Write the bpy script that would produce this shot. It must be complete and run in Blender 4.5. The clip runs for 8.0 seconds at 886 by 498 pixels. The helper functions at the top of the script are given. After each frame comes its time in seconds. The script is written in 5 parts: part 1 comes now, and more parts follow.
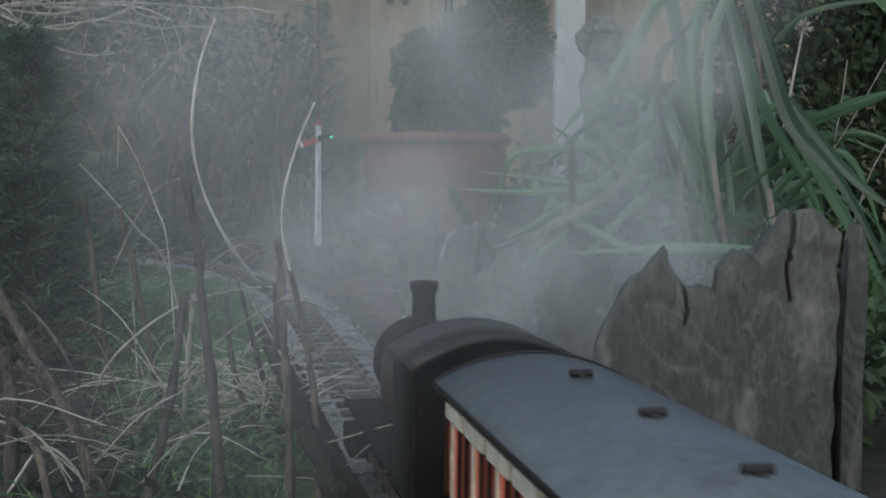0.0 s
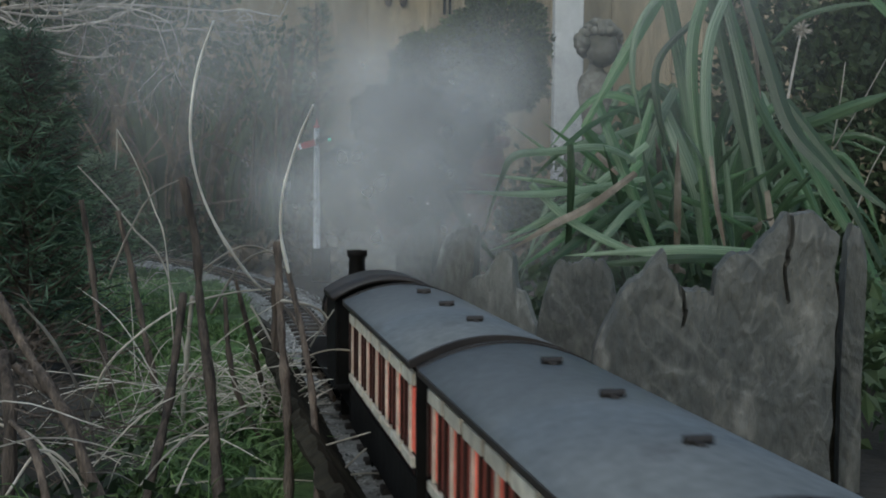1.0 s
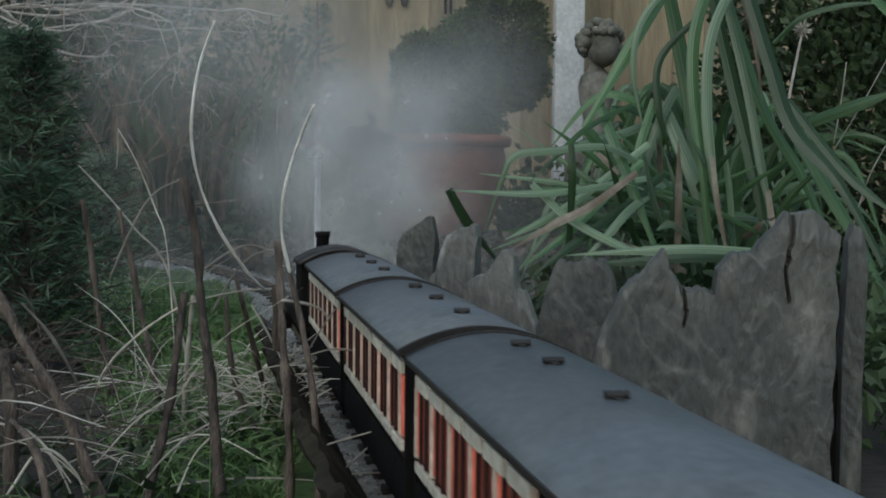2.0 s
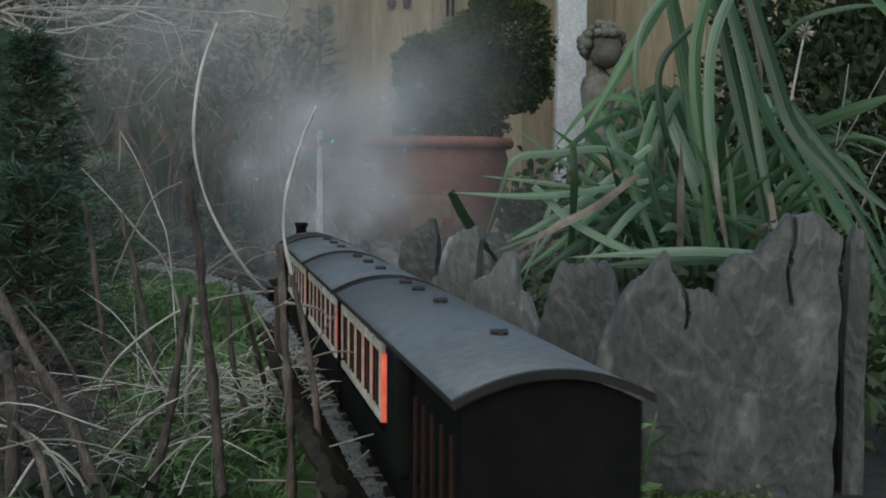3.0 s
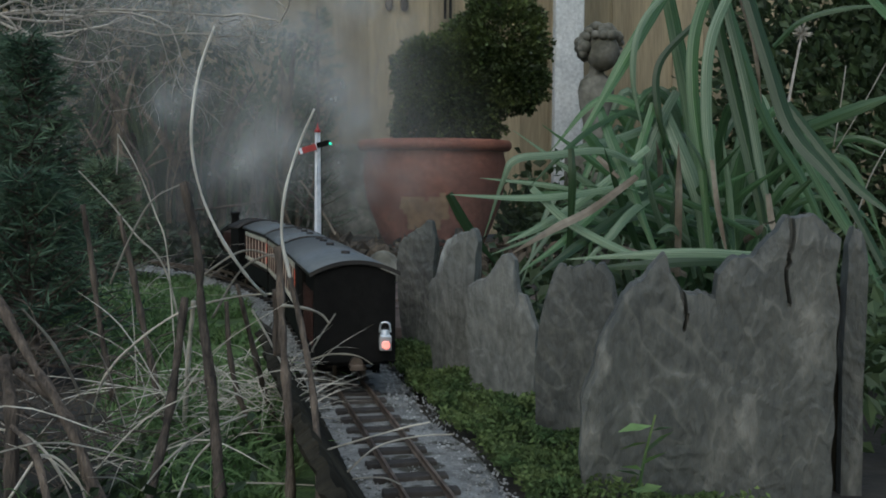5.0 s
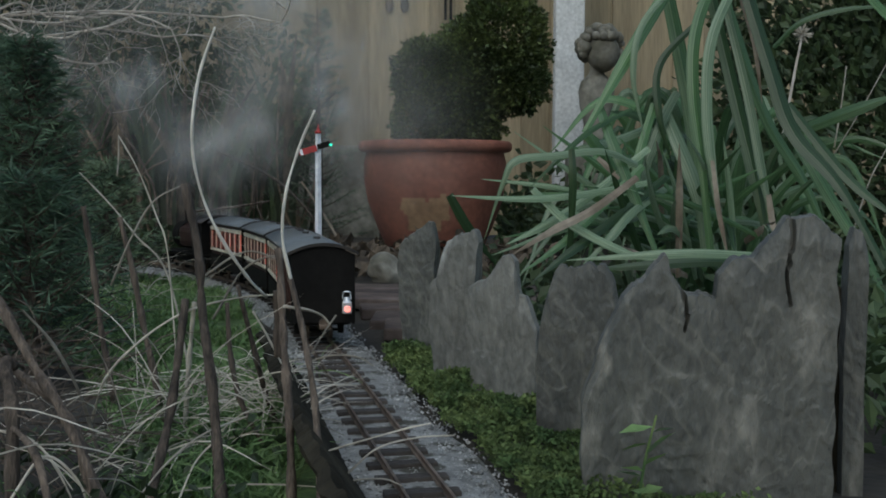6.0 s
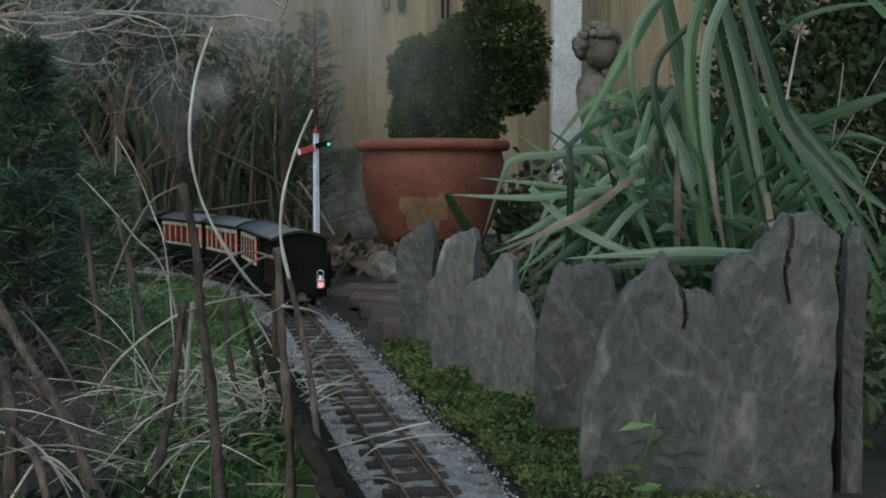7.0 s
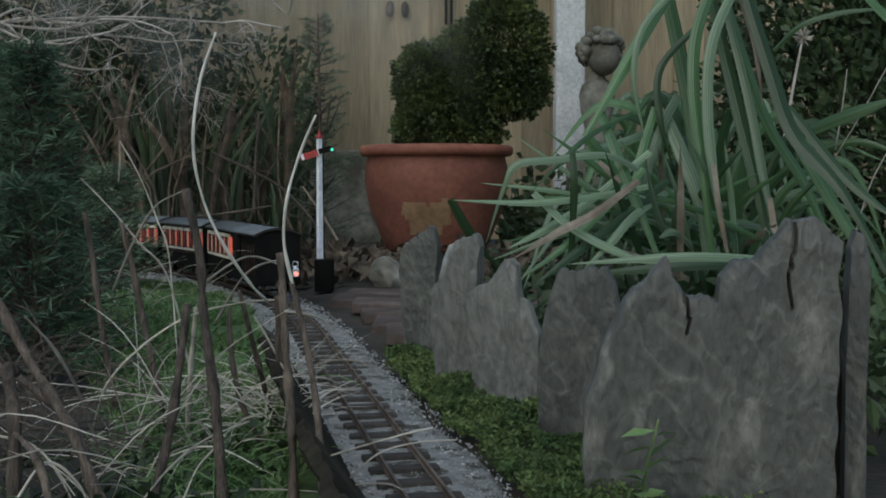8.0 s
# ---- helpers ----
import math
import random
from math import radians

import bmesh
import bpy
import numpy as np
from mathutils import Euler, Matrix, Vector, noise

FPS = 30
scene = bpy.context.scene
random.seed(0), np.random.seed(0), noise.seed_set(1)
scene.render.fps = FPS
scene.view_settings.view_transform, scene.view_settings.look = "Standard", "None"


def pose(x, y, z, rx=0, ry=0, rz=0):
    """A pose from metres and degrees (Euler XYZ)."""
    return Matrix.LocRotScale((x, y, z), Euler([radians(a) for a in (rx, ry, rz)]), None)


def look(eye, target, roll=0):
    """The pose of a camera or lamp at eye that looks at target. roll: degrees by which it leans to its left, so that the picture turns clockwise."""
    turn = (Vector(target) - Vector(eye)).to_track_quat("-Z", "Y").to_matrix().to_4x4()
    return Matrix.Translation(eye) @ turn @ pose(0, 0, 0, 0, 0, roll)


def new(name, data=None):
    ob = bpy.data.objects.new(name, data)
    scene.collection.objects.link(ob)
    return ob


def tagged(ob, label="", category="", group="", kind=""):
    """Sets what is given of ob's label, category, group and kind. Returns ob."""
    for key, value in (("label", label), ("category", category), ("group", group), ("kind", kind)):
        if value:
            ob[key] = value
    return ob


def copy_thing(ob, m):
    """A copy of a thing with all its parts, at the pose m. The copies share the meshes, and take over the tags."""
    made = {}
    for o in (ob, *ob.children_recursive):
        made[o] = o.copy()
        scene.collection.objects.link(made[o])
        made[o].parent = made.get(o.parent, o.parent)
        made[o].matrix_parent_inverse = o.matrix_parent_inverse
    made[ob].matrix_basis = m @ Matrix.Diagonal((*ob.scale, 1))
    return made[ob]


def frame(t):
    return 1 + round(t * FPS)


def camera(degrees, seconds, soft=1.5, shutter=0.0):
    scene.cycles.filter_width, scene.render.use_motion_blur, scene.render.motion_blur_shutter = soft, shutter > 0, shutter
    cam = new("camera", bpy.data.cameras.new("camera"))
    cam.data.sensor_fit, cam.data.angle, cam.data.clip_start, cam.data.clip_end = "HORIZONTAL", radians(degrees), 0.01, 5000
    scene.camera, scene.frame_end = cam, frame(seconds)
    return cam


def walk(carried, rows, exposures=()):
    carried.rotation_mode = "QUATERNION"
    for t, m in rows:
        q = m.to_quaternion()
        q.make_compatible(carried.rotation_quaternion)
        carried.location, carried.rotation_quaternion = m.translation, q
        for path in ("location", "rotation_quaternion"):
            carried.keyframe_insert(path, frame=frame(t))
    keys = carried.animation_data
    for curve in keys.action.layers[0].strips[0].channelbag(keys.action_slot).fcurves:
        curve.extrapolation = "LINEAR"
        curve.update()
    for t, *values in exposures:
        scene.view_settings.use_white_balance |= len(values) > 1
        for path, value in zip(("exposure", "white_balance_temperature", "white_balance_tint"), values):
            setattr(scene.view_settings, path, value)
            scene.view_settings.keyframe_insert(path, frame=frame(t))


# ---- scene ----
# a garden railway at dusk: camera resting low beside the line, metres
EYE = (0.0, 0.0, 0.242)
cam = camera(42.0, 8.0, soft=1.8, shutter=0.5)
SWAY = [  # seconds, tilt, turn, lean
    (0.0, -3.910, -0.086, 0.454), (0.5, -3.827, -0.078, 0.438), (1.0, -3.799, -0.163, 0.431),
    (1.5, -3.831, -0.165, 0.450), (3.0, -3.710, -0.014, 0.445), (3.5, -3.645, -0.110, 0.382),
    (4.0, -3.650, -0.131, 0.319), (4.5, -3.636, -0.112, 0.295), (6.0, -3.548, -0.071, 0.218),
    (6.5, -3.588, -0.127, -0.014), (7.0, -3.602, -0.158, -0.051), (7.5, -3.442, -0.082, -0.008),
    (8.0, -3.335, 0.0, 0.0)]
walk(cam, [(t, pose(*EYE, 90 + tilt, 0, turn) @ pose(0, 0, 0, 0, 0, lean)) for t, tilt, turn, lean in SWAY],
     exposures=[(0.0, 0.1, 6750, 3.0), (8.0, 0.1, 6750, 3.0)])

# overcast dusk sky
world = bpy.data.worlds.new("sky")
scene.world = world
world.use_nodes = True
wn = world.node_tree
sky = wn.nodes.new("ShaderNodeTexSky")
sky.sky_type, sky.sun_disc = "NISHITA", False
sky.sun_elevation, sky.sun_rotation = radians(38), radians(200)
sky.air_density, sky.dust_density = 1.0, 1.0
wn.links.new(sky.outputs[0], wn.nodes["Background"].inputs[0])
wn.nodes["Background"].inputs[1].default_value = 0.12
sun_data = bpy.data.lights.new("sun", "SUN")
sun_data.energy, sun_data.angle, sun_data.color = 0.9, radians(60), (0.86, 0.94, 1.0)
sun = new("sun", sun_data)
sun.matrix_basis = look((-1.0, -2.0, 6.0), (0, 1, 0))
scene.cycles.transparent_max_bounces = 48

# ---- materials ----
def mat(name, c1, c2, scale=8.0, rough=0.8, bump=0.3, fine=60.0, metal=0.0, rand=0.25, island=0.0, stretch=(1, 1, 1),
        coat=0.0, through_light=0.0, glow=0.0, spots=None, veins=None, coords="Object", spec=0.5, harsh=0.5, slant=0.0, relief=0.0):
    """Two colours mixed by broad noise, broken by fine grain; rand / island vary the lightness from piece to piece."""
    m = bpy.data.materials.new(name)
    m.use_nodes = True
    n, link = m.node_tree.nodes, m.node_tree.links.new
    b = n["Principled BSDF"]
    co = n.new("ShaderNodeTexCoord")
    mp = n.new("ShaderNodeMapping")
    mp.inputs["Scale"].default_value, mp.inputs["Rotation"].default_value = stretch, (0, radians(slant), 0)
    link(co.outputs[coords], mp.inputs[0])
    big, small = n.new("ShaderNodeTexNoise"), n.new("ShaderNodeTexNoise")
    big.inputs["Scale"].default_value, big.inputs["Detail"].default_value, big.inputs["Roughness"].default_value = scale, 7, harsh
    small.inputs["Scale"].default_value, small.inputs["Detail"].default_value = fine, 6
    link(mp.outputs[0], big.inputs["Vector"]), link(mp.outputs[0], small.inputs["Vector"])
    ramp = n.new("ShaderNodeValToRGB")
    ramp.color_ramp.elements[0].position, ramp.color_ramp.elements[1].position = 0.35, 0.68
    ramp.color_ramp.elements[0].color, ramp.color_ramp.elements[1].color = (*c1, 1), (*c2, 1)
    link(big.outputs[0], ramp.inputs[0])
    col = ramp.outputs[0]
    if spots:
        r2 = n.new("ShaderNodeValToRGB")
        r2.color_ramp.elements[0].position, r2.color_ramp.elements[1].position = spots[1], spots[1] + 0.08
        r2.color_ramp.elements[0].color, r2.color_ramp.elements[1].color = (0, 0, 0, 1), (1, 1, 1, 1)
        n3 = n.new("ShaderNodeTexNoise")
        n3.inputs["Scale"].default_value, n3.inputs["Detail"].default_value = spots[2], 7
        link(mp.outputs[0], n3.inputs["Vector"]), link(n3.outputs[0], r2.inputs[0])
        mx = n.new("ShaderNodeMix")
        mx.data_type = "RGBA"
        link(r2.outputs[0], mx.inputs[0]), link(col, mx.inputs[6])
        mx.inputs[7].default_value = (*spots[0], 1)
        col = mx.outputs[2]
    if veins:
        n4, r4, mv = n.new("ShaderNodeTexNoise"), n.new("ShaderNodeValToRGB"), n.new("ShaderNodeMix")
        n4.inputs["Scale"].default_value, n4.inputs["Detail"].default_value, n4.inputs["Distortion"].default_value = veins[1], 4, 1.2
        e = r4.color_ramp.elements
        e[0].position, e[1].position = 0.49 - veins[2], 0.5 + veins[2]
        e[0].color = e[1].color = (0, 0, 0, 1)
        r4.color_ramp.elements.new(0.5).color = (0.55, 0.55, 0.55, 1)
        link(mp.outputs[0], n4.inputs["Vector"]), link(n4.outputs[0], r4.inputs[0])
        mv.data_type = "RGBA"
        link(r4.outputs[0], mv.inputs[0]), link(col, mv.inputs[6])
        mv.inputs[7].default_value = (*veins[0], 1)
        col = mv.outputs[2]
    hsv = n.new("ShaderNodeHueSaturation")
    link(col, hsv.inputs["Color"])
    val = n.new("ShaderNodeMath")
    val.operation = "MULTIPLY_ADD"
    link(small.outputs[0], val.inputs[0])
    val.inputs[1].default_value, val.inputs[2].default_value = 0.9, 0.55
    out = val.outputs[0]
    for amount, node, socket in ((rand, "ShaderNodeObjectInfo", "Random"), (island, "ShaderNodeNewGeometry", "Random Per Island")):
        if amount:
            src, mul, add = n.new(node), n.new("ShaderNodeMath"), n.new("ShaderNodeMath")
            mul.operation, add.operation = "MULTIPLY_ADD", "MULTIPLY"
            link(src.outputs[socket], mul.inputs[0])
            mul.inputs[1].default_value, mul.inputs[2].default_value = 2 * amount, 1 - amount
            link(out, add.inputs[0]), link(mul.outputs[0], add.inputs[1])
            out = add.outputs[0]
    link(out, hsv.inputs["Value"])
    link(hsv.outputs[0], b.inputs["Base Color"])
    b.inputs["Roughness"].default_value, b.inputs["Metallic"].default_value = rough, metal
    b.inputs["Coat Weight"].default_value, b.inputs["Specular IOR Level"].default_value = coat, spec
    if glow:
        link(hsv.outputs[0], b.inputs["Emission Color"])
        b.inputs["Emission Strength"].default_value = glow
    if bump:
        bp = n.new("ShaderNodeBump")
        bp.inputs["Strength"].default_value, bp.inputs["Distance"].default_value = bump, 0.004
        link(small.outputs[0], bp.inputs["Height"]), link(bp.outputs[0], b.inputs["Normal"])
        if relief:
            broad = n.new("ShaderNodeBump")
            broad.inputs["Strength"].default_value, broad.inputs["Distance"].default_value = relief, 0.012
            link(big.outputs[0], broad.inputs["Height"]), link(broad.outputs[0], bp.inputs["Normal"])
    if through_light:
        tr, ms = n.new("ShaderNodeBsdfTranslucent"), n.new("ShaderNodeMixShader")
        link(hsv.outputs[0], tr.inputs[0])
        ms.inputs[0].default_value = through_light
        link(b.outputs[0], ms.inputs[1]), link(tr.outputs[0], ms.inputs[2])
        link(ms.outputs[0], n["Material Output"].inputs[0])
    return m


def steam_mat(name, density):
    """Drifting droplets: a soft round veil, broken by noise."""
    m = bpy.data.materials.new(name)
    m.use_nodes = True
    n, link = m.node_tree.nodes, m.node_tree.links.new
    n.remove(n["Principled BSDF"])
    co, gr, nz = n.new("ShaderNodeTexCoord"), n.new("ShaderNodeTexGradient"), n.new("ShaderNodeTexNoise")
    mp = n.new("ShaderNodeMapping")
    mp.inputs["Location"].default_value, mp.inputs["Scale"].default_value = (-1, -1, 0), (2, 2, 1)
    gr.gradient_type = "QUADRATIC_SPHERE"
    link(co.outputs["UV"], mp.inputs[0]), link(mp.outputs[0], gr.inputs[0])
    nz.inputs["Scale"].default_value, nz.inputs["Detail"].default_value = 14.0, 3
    link(co.outputs["Object"], nz.inputs["Vector"])
    k, a = n.new("ShaderNodeMath"), n.new("ShaderNodeMath")
    k.operation = a.operation = "MULTIPLY"
    link(gr.outputs[0], k.inputs[0]), link(nz.outputs[0], k.inputs[1])
    link(k.outputs[0], a.inputs[0])
    a.inputs[1].default_value = density
    tp, df, tl = n.new("ShaderNodeBsdfTransparent"), n.new("ShaderNodeBsdfDiffuse"), n.new("ShaderNodeBsdfTranslucent")
    half, ms = n.new("ShaderNodeMixShader"), n.new("ShaderNodeMixShader")
    df.inputs[0].default_value = tl.inputs[0].default_value = (0.96, 0.96, 0.95, 1)
    half.inputs[0].default_value = 0.5
    link(df.outputs[0], half.inputs[1]), link(tl.outputs[0], half.inputs[2])
    link(a.outputs[0], ms.inputs[0]), link(tp.outputs[0], ms.inputs[1]), link(half.outputs[0], ms.inputs[2])
    link(ms.outputs[0], n["Material Output"].inputs[0])
    return m


SOIL = mat("soil", (0.022, 0.019, 0.015), (0.055, 0.046, 0.036), 9, 0.95, 0.8, 70)
MOSS = mat("moss", (0.055, 0.105, 0.034), (0.2, 0.26, 0.09), 22, 0.9, 0.5, 90, island=0.4, through_light=0.2)
TURF = mat("turf", (0.05, 0.085, 0.03), (0.14, 0.23, 0.075), 18, 0.9, 1.0, 120)
GRASS = mat("grass", (0.1, 0.19, 0.065), (0.24, 0.345, 0.14), 14, 0.7, 0.0, 60, island=0.4, through_light=0.3)
GRAVEL = mat("gravel", (0.15, 0.148, 0.145), (0.42, 0.415, 0.4), 40, 0.95, 0.5, 160, island=0.4)
GRIT = mat("grit", (0.15, 0.148, 0.14), (0.4, 0.395, 0.38), 30, 0.95, 1.0, 300, spots=((0.07, 0.065, 0.05), 0.53, 34), harsh=0.75)
SLATE = mat("slate", (0.05, 0.054, 0.052), (0.14, 0.136, 0.118), 8, 0.6, 0.8, 170, rand=0.1, stretch=(1, 1, 0.45), slant=38, spots=((0.2, 0.193, 0.17), 0.6, 34), veins=((0.17, 0.165, 0.145), 6, 0.006), harsh=0.8, relief=0.2)
SLATE_PALE = mat("pale slate", (0.1, 0.1, 0.09), (0.25, 0.245, 0.22), 10, 0.55, 0.8, 170, rand=0.1, stretch=(1, 1, 0.4), slant=-20, spots=((0.46, 0.46, 0.44), 0.58, 24), harsh=0.8, relief=0.2)
SLATE_DARK = mat("dull dark slate", (0.018, 0.016, 0.012), (0.052, 0.046, 0.034), 14, 0.95, 0.6, 55, spec=0.1)
FLAG = mat("flagstone", (0.065, 0.045, 0.038), (0.14, 0.105, 0.09), 9, 0.85, 0.5, 70)
TERRACOTTA = mat("terracotta", (0.2, 0.066, 0.042), (0.31, 0.115, 0.072), 7, 0.75, 0.25, 60, spots=((0.13, 0.075, 0.05), 0.62, 5))
TERRACOTTA_WORN = mat("worn terracotta", (0.24, 0.14, 0.075), (0.36, 0.22, 0.12), 14, 0.9, 0.4, 60)
HEATHER = mat("feathery pale foliage", (0.09, 0.14, 0.085), (0.2, 0.26, 0.16), 18, 0.6, 0, 60, island=0.4, through_light=0.25)
BOX_LEAF = mat("box leaf", (0.05, 0.08, 0.026), (0.145, 0.185, 0.055), 9, 0.5, 0, 60, island=0.5, through_light=0.25)
FENCE = mat("fence board", (0.23, 0.185, 0.12), (0.41, 0.33, 0.21), 3, 0.9, 0.4, 40, stretch=(3, 3, 0.25), spots=((0.08, 0.07, 0.04), 0.66, 5))
CONCRETE = mat("concrete", (0.42, 0.43, 0.43), (0.58, 0.58, 0.57), 6, 0.9, 0.5, 90)
STONE = mat("weathered stone", (0.08, 0.075, 0.055), (0.27, 0.255, 0.215), 12, 0.9, 0.5, 60)
STRAP = mat("strap leaf", (0.035, 0.092, 0.034), (0.12, 0.21, 0.095), 2, 0.3, 0.1, 5, stretch=(5, 0.5, 1), rand=0.55, through_light=0.25, coords="UV")
STRAP_PALE = mat("pale strap leaf", (0.08, 0.16, 0.08), (0.32, 0.4, 0.27), 2, 0.36, 0.1, 7, stretch=(5, 0.5, 1), coords="UV", rand=0.3, through_light=0.25)
STRAP_DEAD = mat("withered leaf", (0.15, 0.11, 0.075), (0.4, 0.34, 0.27), 14, 0.7, 0.2, 90, rand=0.3, through_light=0.2)
STRAW = mat("dry straw", (0.28, 0.25, 0.2), (0.57, 0.53, 0.46), 25, 0.7, 0.1, 90, rand=0.45, island=0.3, through_light=0.2)
BLEACHED = mat("bleached stem", (0.55, 0.52, 0.46), (0.8, 0.77, 0.7), 25, 0.6, 0.1, 90, rand=0.1)
STALK = mat("dead stalk", (0.045, 0.034, 0.027), (0.15, 0.115, 0.09), 40, 0.85, 0.8, 160, stretch=(3, 3, 0.4), rand=0.3, island=0.2)
TWIG = mat("pale twig", (0.25, 0.22, 0.19), (0.5, 0.46, 0.41), 30, 0.8, 0.1, 90, island=0.35)
FIR = mat("conifer", (0.036, 0.08, 0.047), (0.125, 0.195, 0.12), 18, 0.6, 0, 60, island=0.5, through_light=0.25)
BACK_LEAF = mat("border leaf", (0.024, 0.043, 0.019), (0.066, 0.098, 0.04), 6, 0.55, 0, 60, rand=0.4, island=0.3, through_light=0.25)
LITTER = mat("dead leaf", (0.05, 0.035, 0.024), (0.16, 0.12, 0.08), 30, 0.8, 0.2, 90, island=0.4)
ROOF = mat("coach roof grey", (0.115, 0.128, 0.135), (0.15, 0.163, 0.17), 14, 0.42, 0.12, 160, rand=0.06, spots=((0.1, 0.105, 0.11), 0.66, 30))
ROOF_RIM = mat("dark rim", (0.02, 0.016, 0.014), (0.035, 0.026, 0.022), 20, 0.5, 0.1)
BLACK = mat("black paint", (0.006, 0.0055, 0.005), (0.012, 0.011, 0.01), 20, 0.75, 0.15, 120, spec=0.12)
MAROON = mat("dark maroon paint", (0.03, 0.011, 0.009), (0.05, 0.018, 0.014), 20, 0.4, 0.1, 120)
RED = mat("red lacquer", (0.26, 0.05, 0.034), (0.38, 0.085, 0.06), 60, 0.35, 0.1, 160, rand=0.2, coat=0.3)
CREAM = mat("cream paint", (0.55, 0.5, 0.4), (0.72, 0.67, 0.56), 60, 0.5, 0.1, 160, rand=0.15)
# glow put into the red of blinds and side strip; no lamp inside
RED_GLOW = mat("faintly glowing red blind", (0.6, 0.085, 0.055), (0.75, 0.16, 0.11), 60, 0.4, 0, 160, rand=0.3, glow=0.14)
STRIP = mat("glowing red strip", (0.7, 0.1, 0.06), (0.85, 0.16, 0.1), 60, 0.4, 0, 160, rand=0, glow=0.45)
REDLIGHT = mat("red lamp glass", (0.95, 0.2, 0.18), (1.0, 0.3, 0.26), 60, 0.2, 0, rand=0, glow=0.9)
GREENLIGHT = mat("green lamp glass", (0.05, 0.9, 0.6), (0.1, 1.0, 0.7), 60, 0.2, 0, rand=0, glow=0.9)
CHROME = mat("bright metal", (0.75, 0.76, 0.78), (0.9, 0.9, 0.9), 60, 0.25, 0, metal=0.7, rand=0)
STEEL = mat("worn rail steel", (0.12, 0.085, 0.062), (0.24, 0.18, 0.14), 30, 0.5, 0.2, metal=0.6)
SLEEPER = mat("brown sleeper", (0.035, 0.028, 0.024), (0.08, 0.066, 0.056), 30, 0.8, 0.4, 150)
WHITE = mat("white paint", (0.8, 0.82, 0.87), (0.9, 0.91, 0.94), 30, 0.5, 0.05, rand=0)
SIGNAL_RED = mat("signal red", (0.4, 0.03, 0.03), (0.5, 0.05, 0.045), 30, 0.45, 0.05, rand=0)
STEAM = steam_mat("steam", 0.46)
HAZE = steam_mat("thin steam", 0.27)
MIST = steam_mat("faint mist", 0.1)


# ---- makers ----
def mesh_of(name, bm, material, smooth=False):
    me = bpy.data.meshes.new(name)
    bm.to_mesh(me)
    bm.free()
    me.materials.append(material)
    if smooth:
        me.polygons.foreach_set("use_smooth", [True] * len(me.polygons))
    return me


def part(name, bm, material, parent=None, label="", smooth=False):
    ob = new(name, mesh_of(name, bm, material, smooth))
    ob.parent = parent
    return tagged(ob, label)


def thing(name, label, category, m=None, group="", kind=""):
    ob = new(name)
    ob.empty_display_size = 0.05
    ob.matrix_basis = m or Matrix()
    return tagged(ob, label, category, group, kind)


def add_box(bm, centre, size, bevel=0.0, m=None):
    g = bmesh.ops.create_cube(bm, size=1.0)["verts"]
    bmesh.ops.scale(bm, vec=size, verts=g)
    bmesh.ops.translate(bm, vec=centre, verts=g)
    if bevel:
        edges = list({e for v in g for e in v.link_edges})
        r = bmesh.ops.bevel(bm, geom=edges, offset=bevel, segments=2, affect="EDGES", profile=0.6)
        g = list({v for f in r["faces"] for v in f.verts} | {v for v in g if v.is_valid})
    if m:
        bmesh.ops.transform(bm, matrix=m, verts=g)
    return g


def box(centre, size, bevel=0.0, m=None):
    bm = bmesh.new()
    add_box(bm, centre, size, bevel, m)
    return bm


def add_rod(bm, a, b, r1, r2=None, sides=10):
    a, b = Vector(a), Vector(b)
    d = b - a
    m = Matrix.Translation((a + b) / 2) @ d.to_track_quat("Z", "Y").to_matrix().to_4x4()
    return bmesh.ops.create_cone(bm, cap_ends=True, segments=sides, radius1=r1, radius2=r1 if r2 is None else r2, depth=d.length, matrix=m)["verts"]


def rod(a, b, r1, r2=None, sides=10):
    bm = bmesh.new()
    add_rod(bm, a, b, r1, r2, sides)
    return bm


def add_lathe(bm, rings, sides=32, m=None):
    """Rings of (radius, height) turned about z."""
    loops = []
    for r, z in rings:
        loops.append([bm.verts.new((r * math.cos(2 * math.pi * i / sides), r * math.sin(2 * math.pi * i / sides), z)) for i in range(sides)])
    for lo, hi in zip(loops, loops[1:]):
        for i in range(sides):
            bm.faces.new((lo[i], lo[(i + 1) % sides], hi[(i + 1) % sides], hi[i]))
    if m:
        bmesh.ops.transform(bm, matrix=m, verts=[v for l in loops for v in l])
    return loops


def spline(points, steps):
    """Points along a smooth line through the given ones."""
    p = [Vector(q) for q in points]
    p = [p[0] * 2 - p[1]] + p + [p[-1] * 2 - p[-2]]
    out = []
    for i in range(1, len(p) - 2):
        for k in range(steps):
            t = k / steps
            a, b, c, d = p[i - 1:i + 3]
            out.append(0.5 * (2 * b + (c - a) * t + (2 * a - 5 * b + 4 * c - d) * t * t + (3 * b - a - 3 * c + d) * t ** 3))
    return out + [p[-2]]


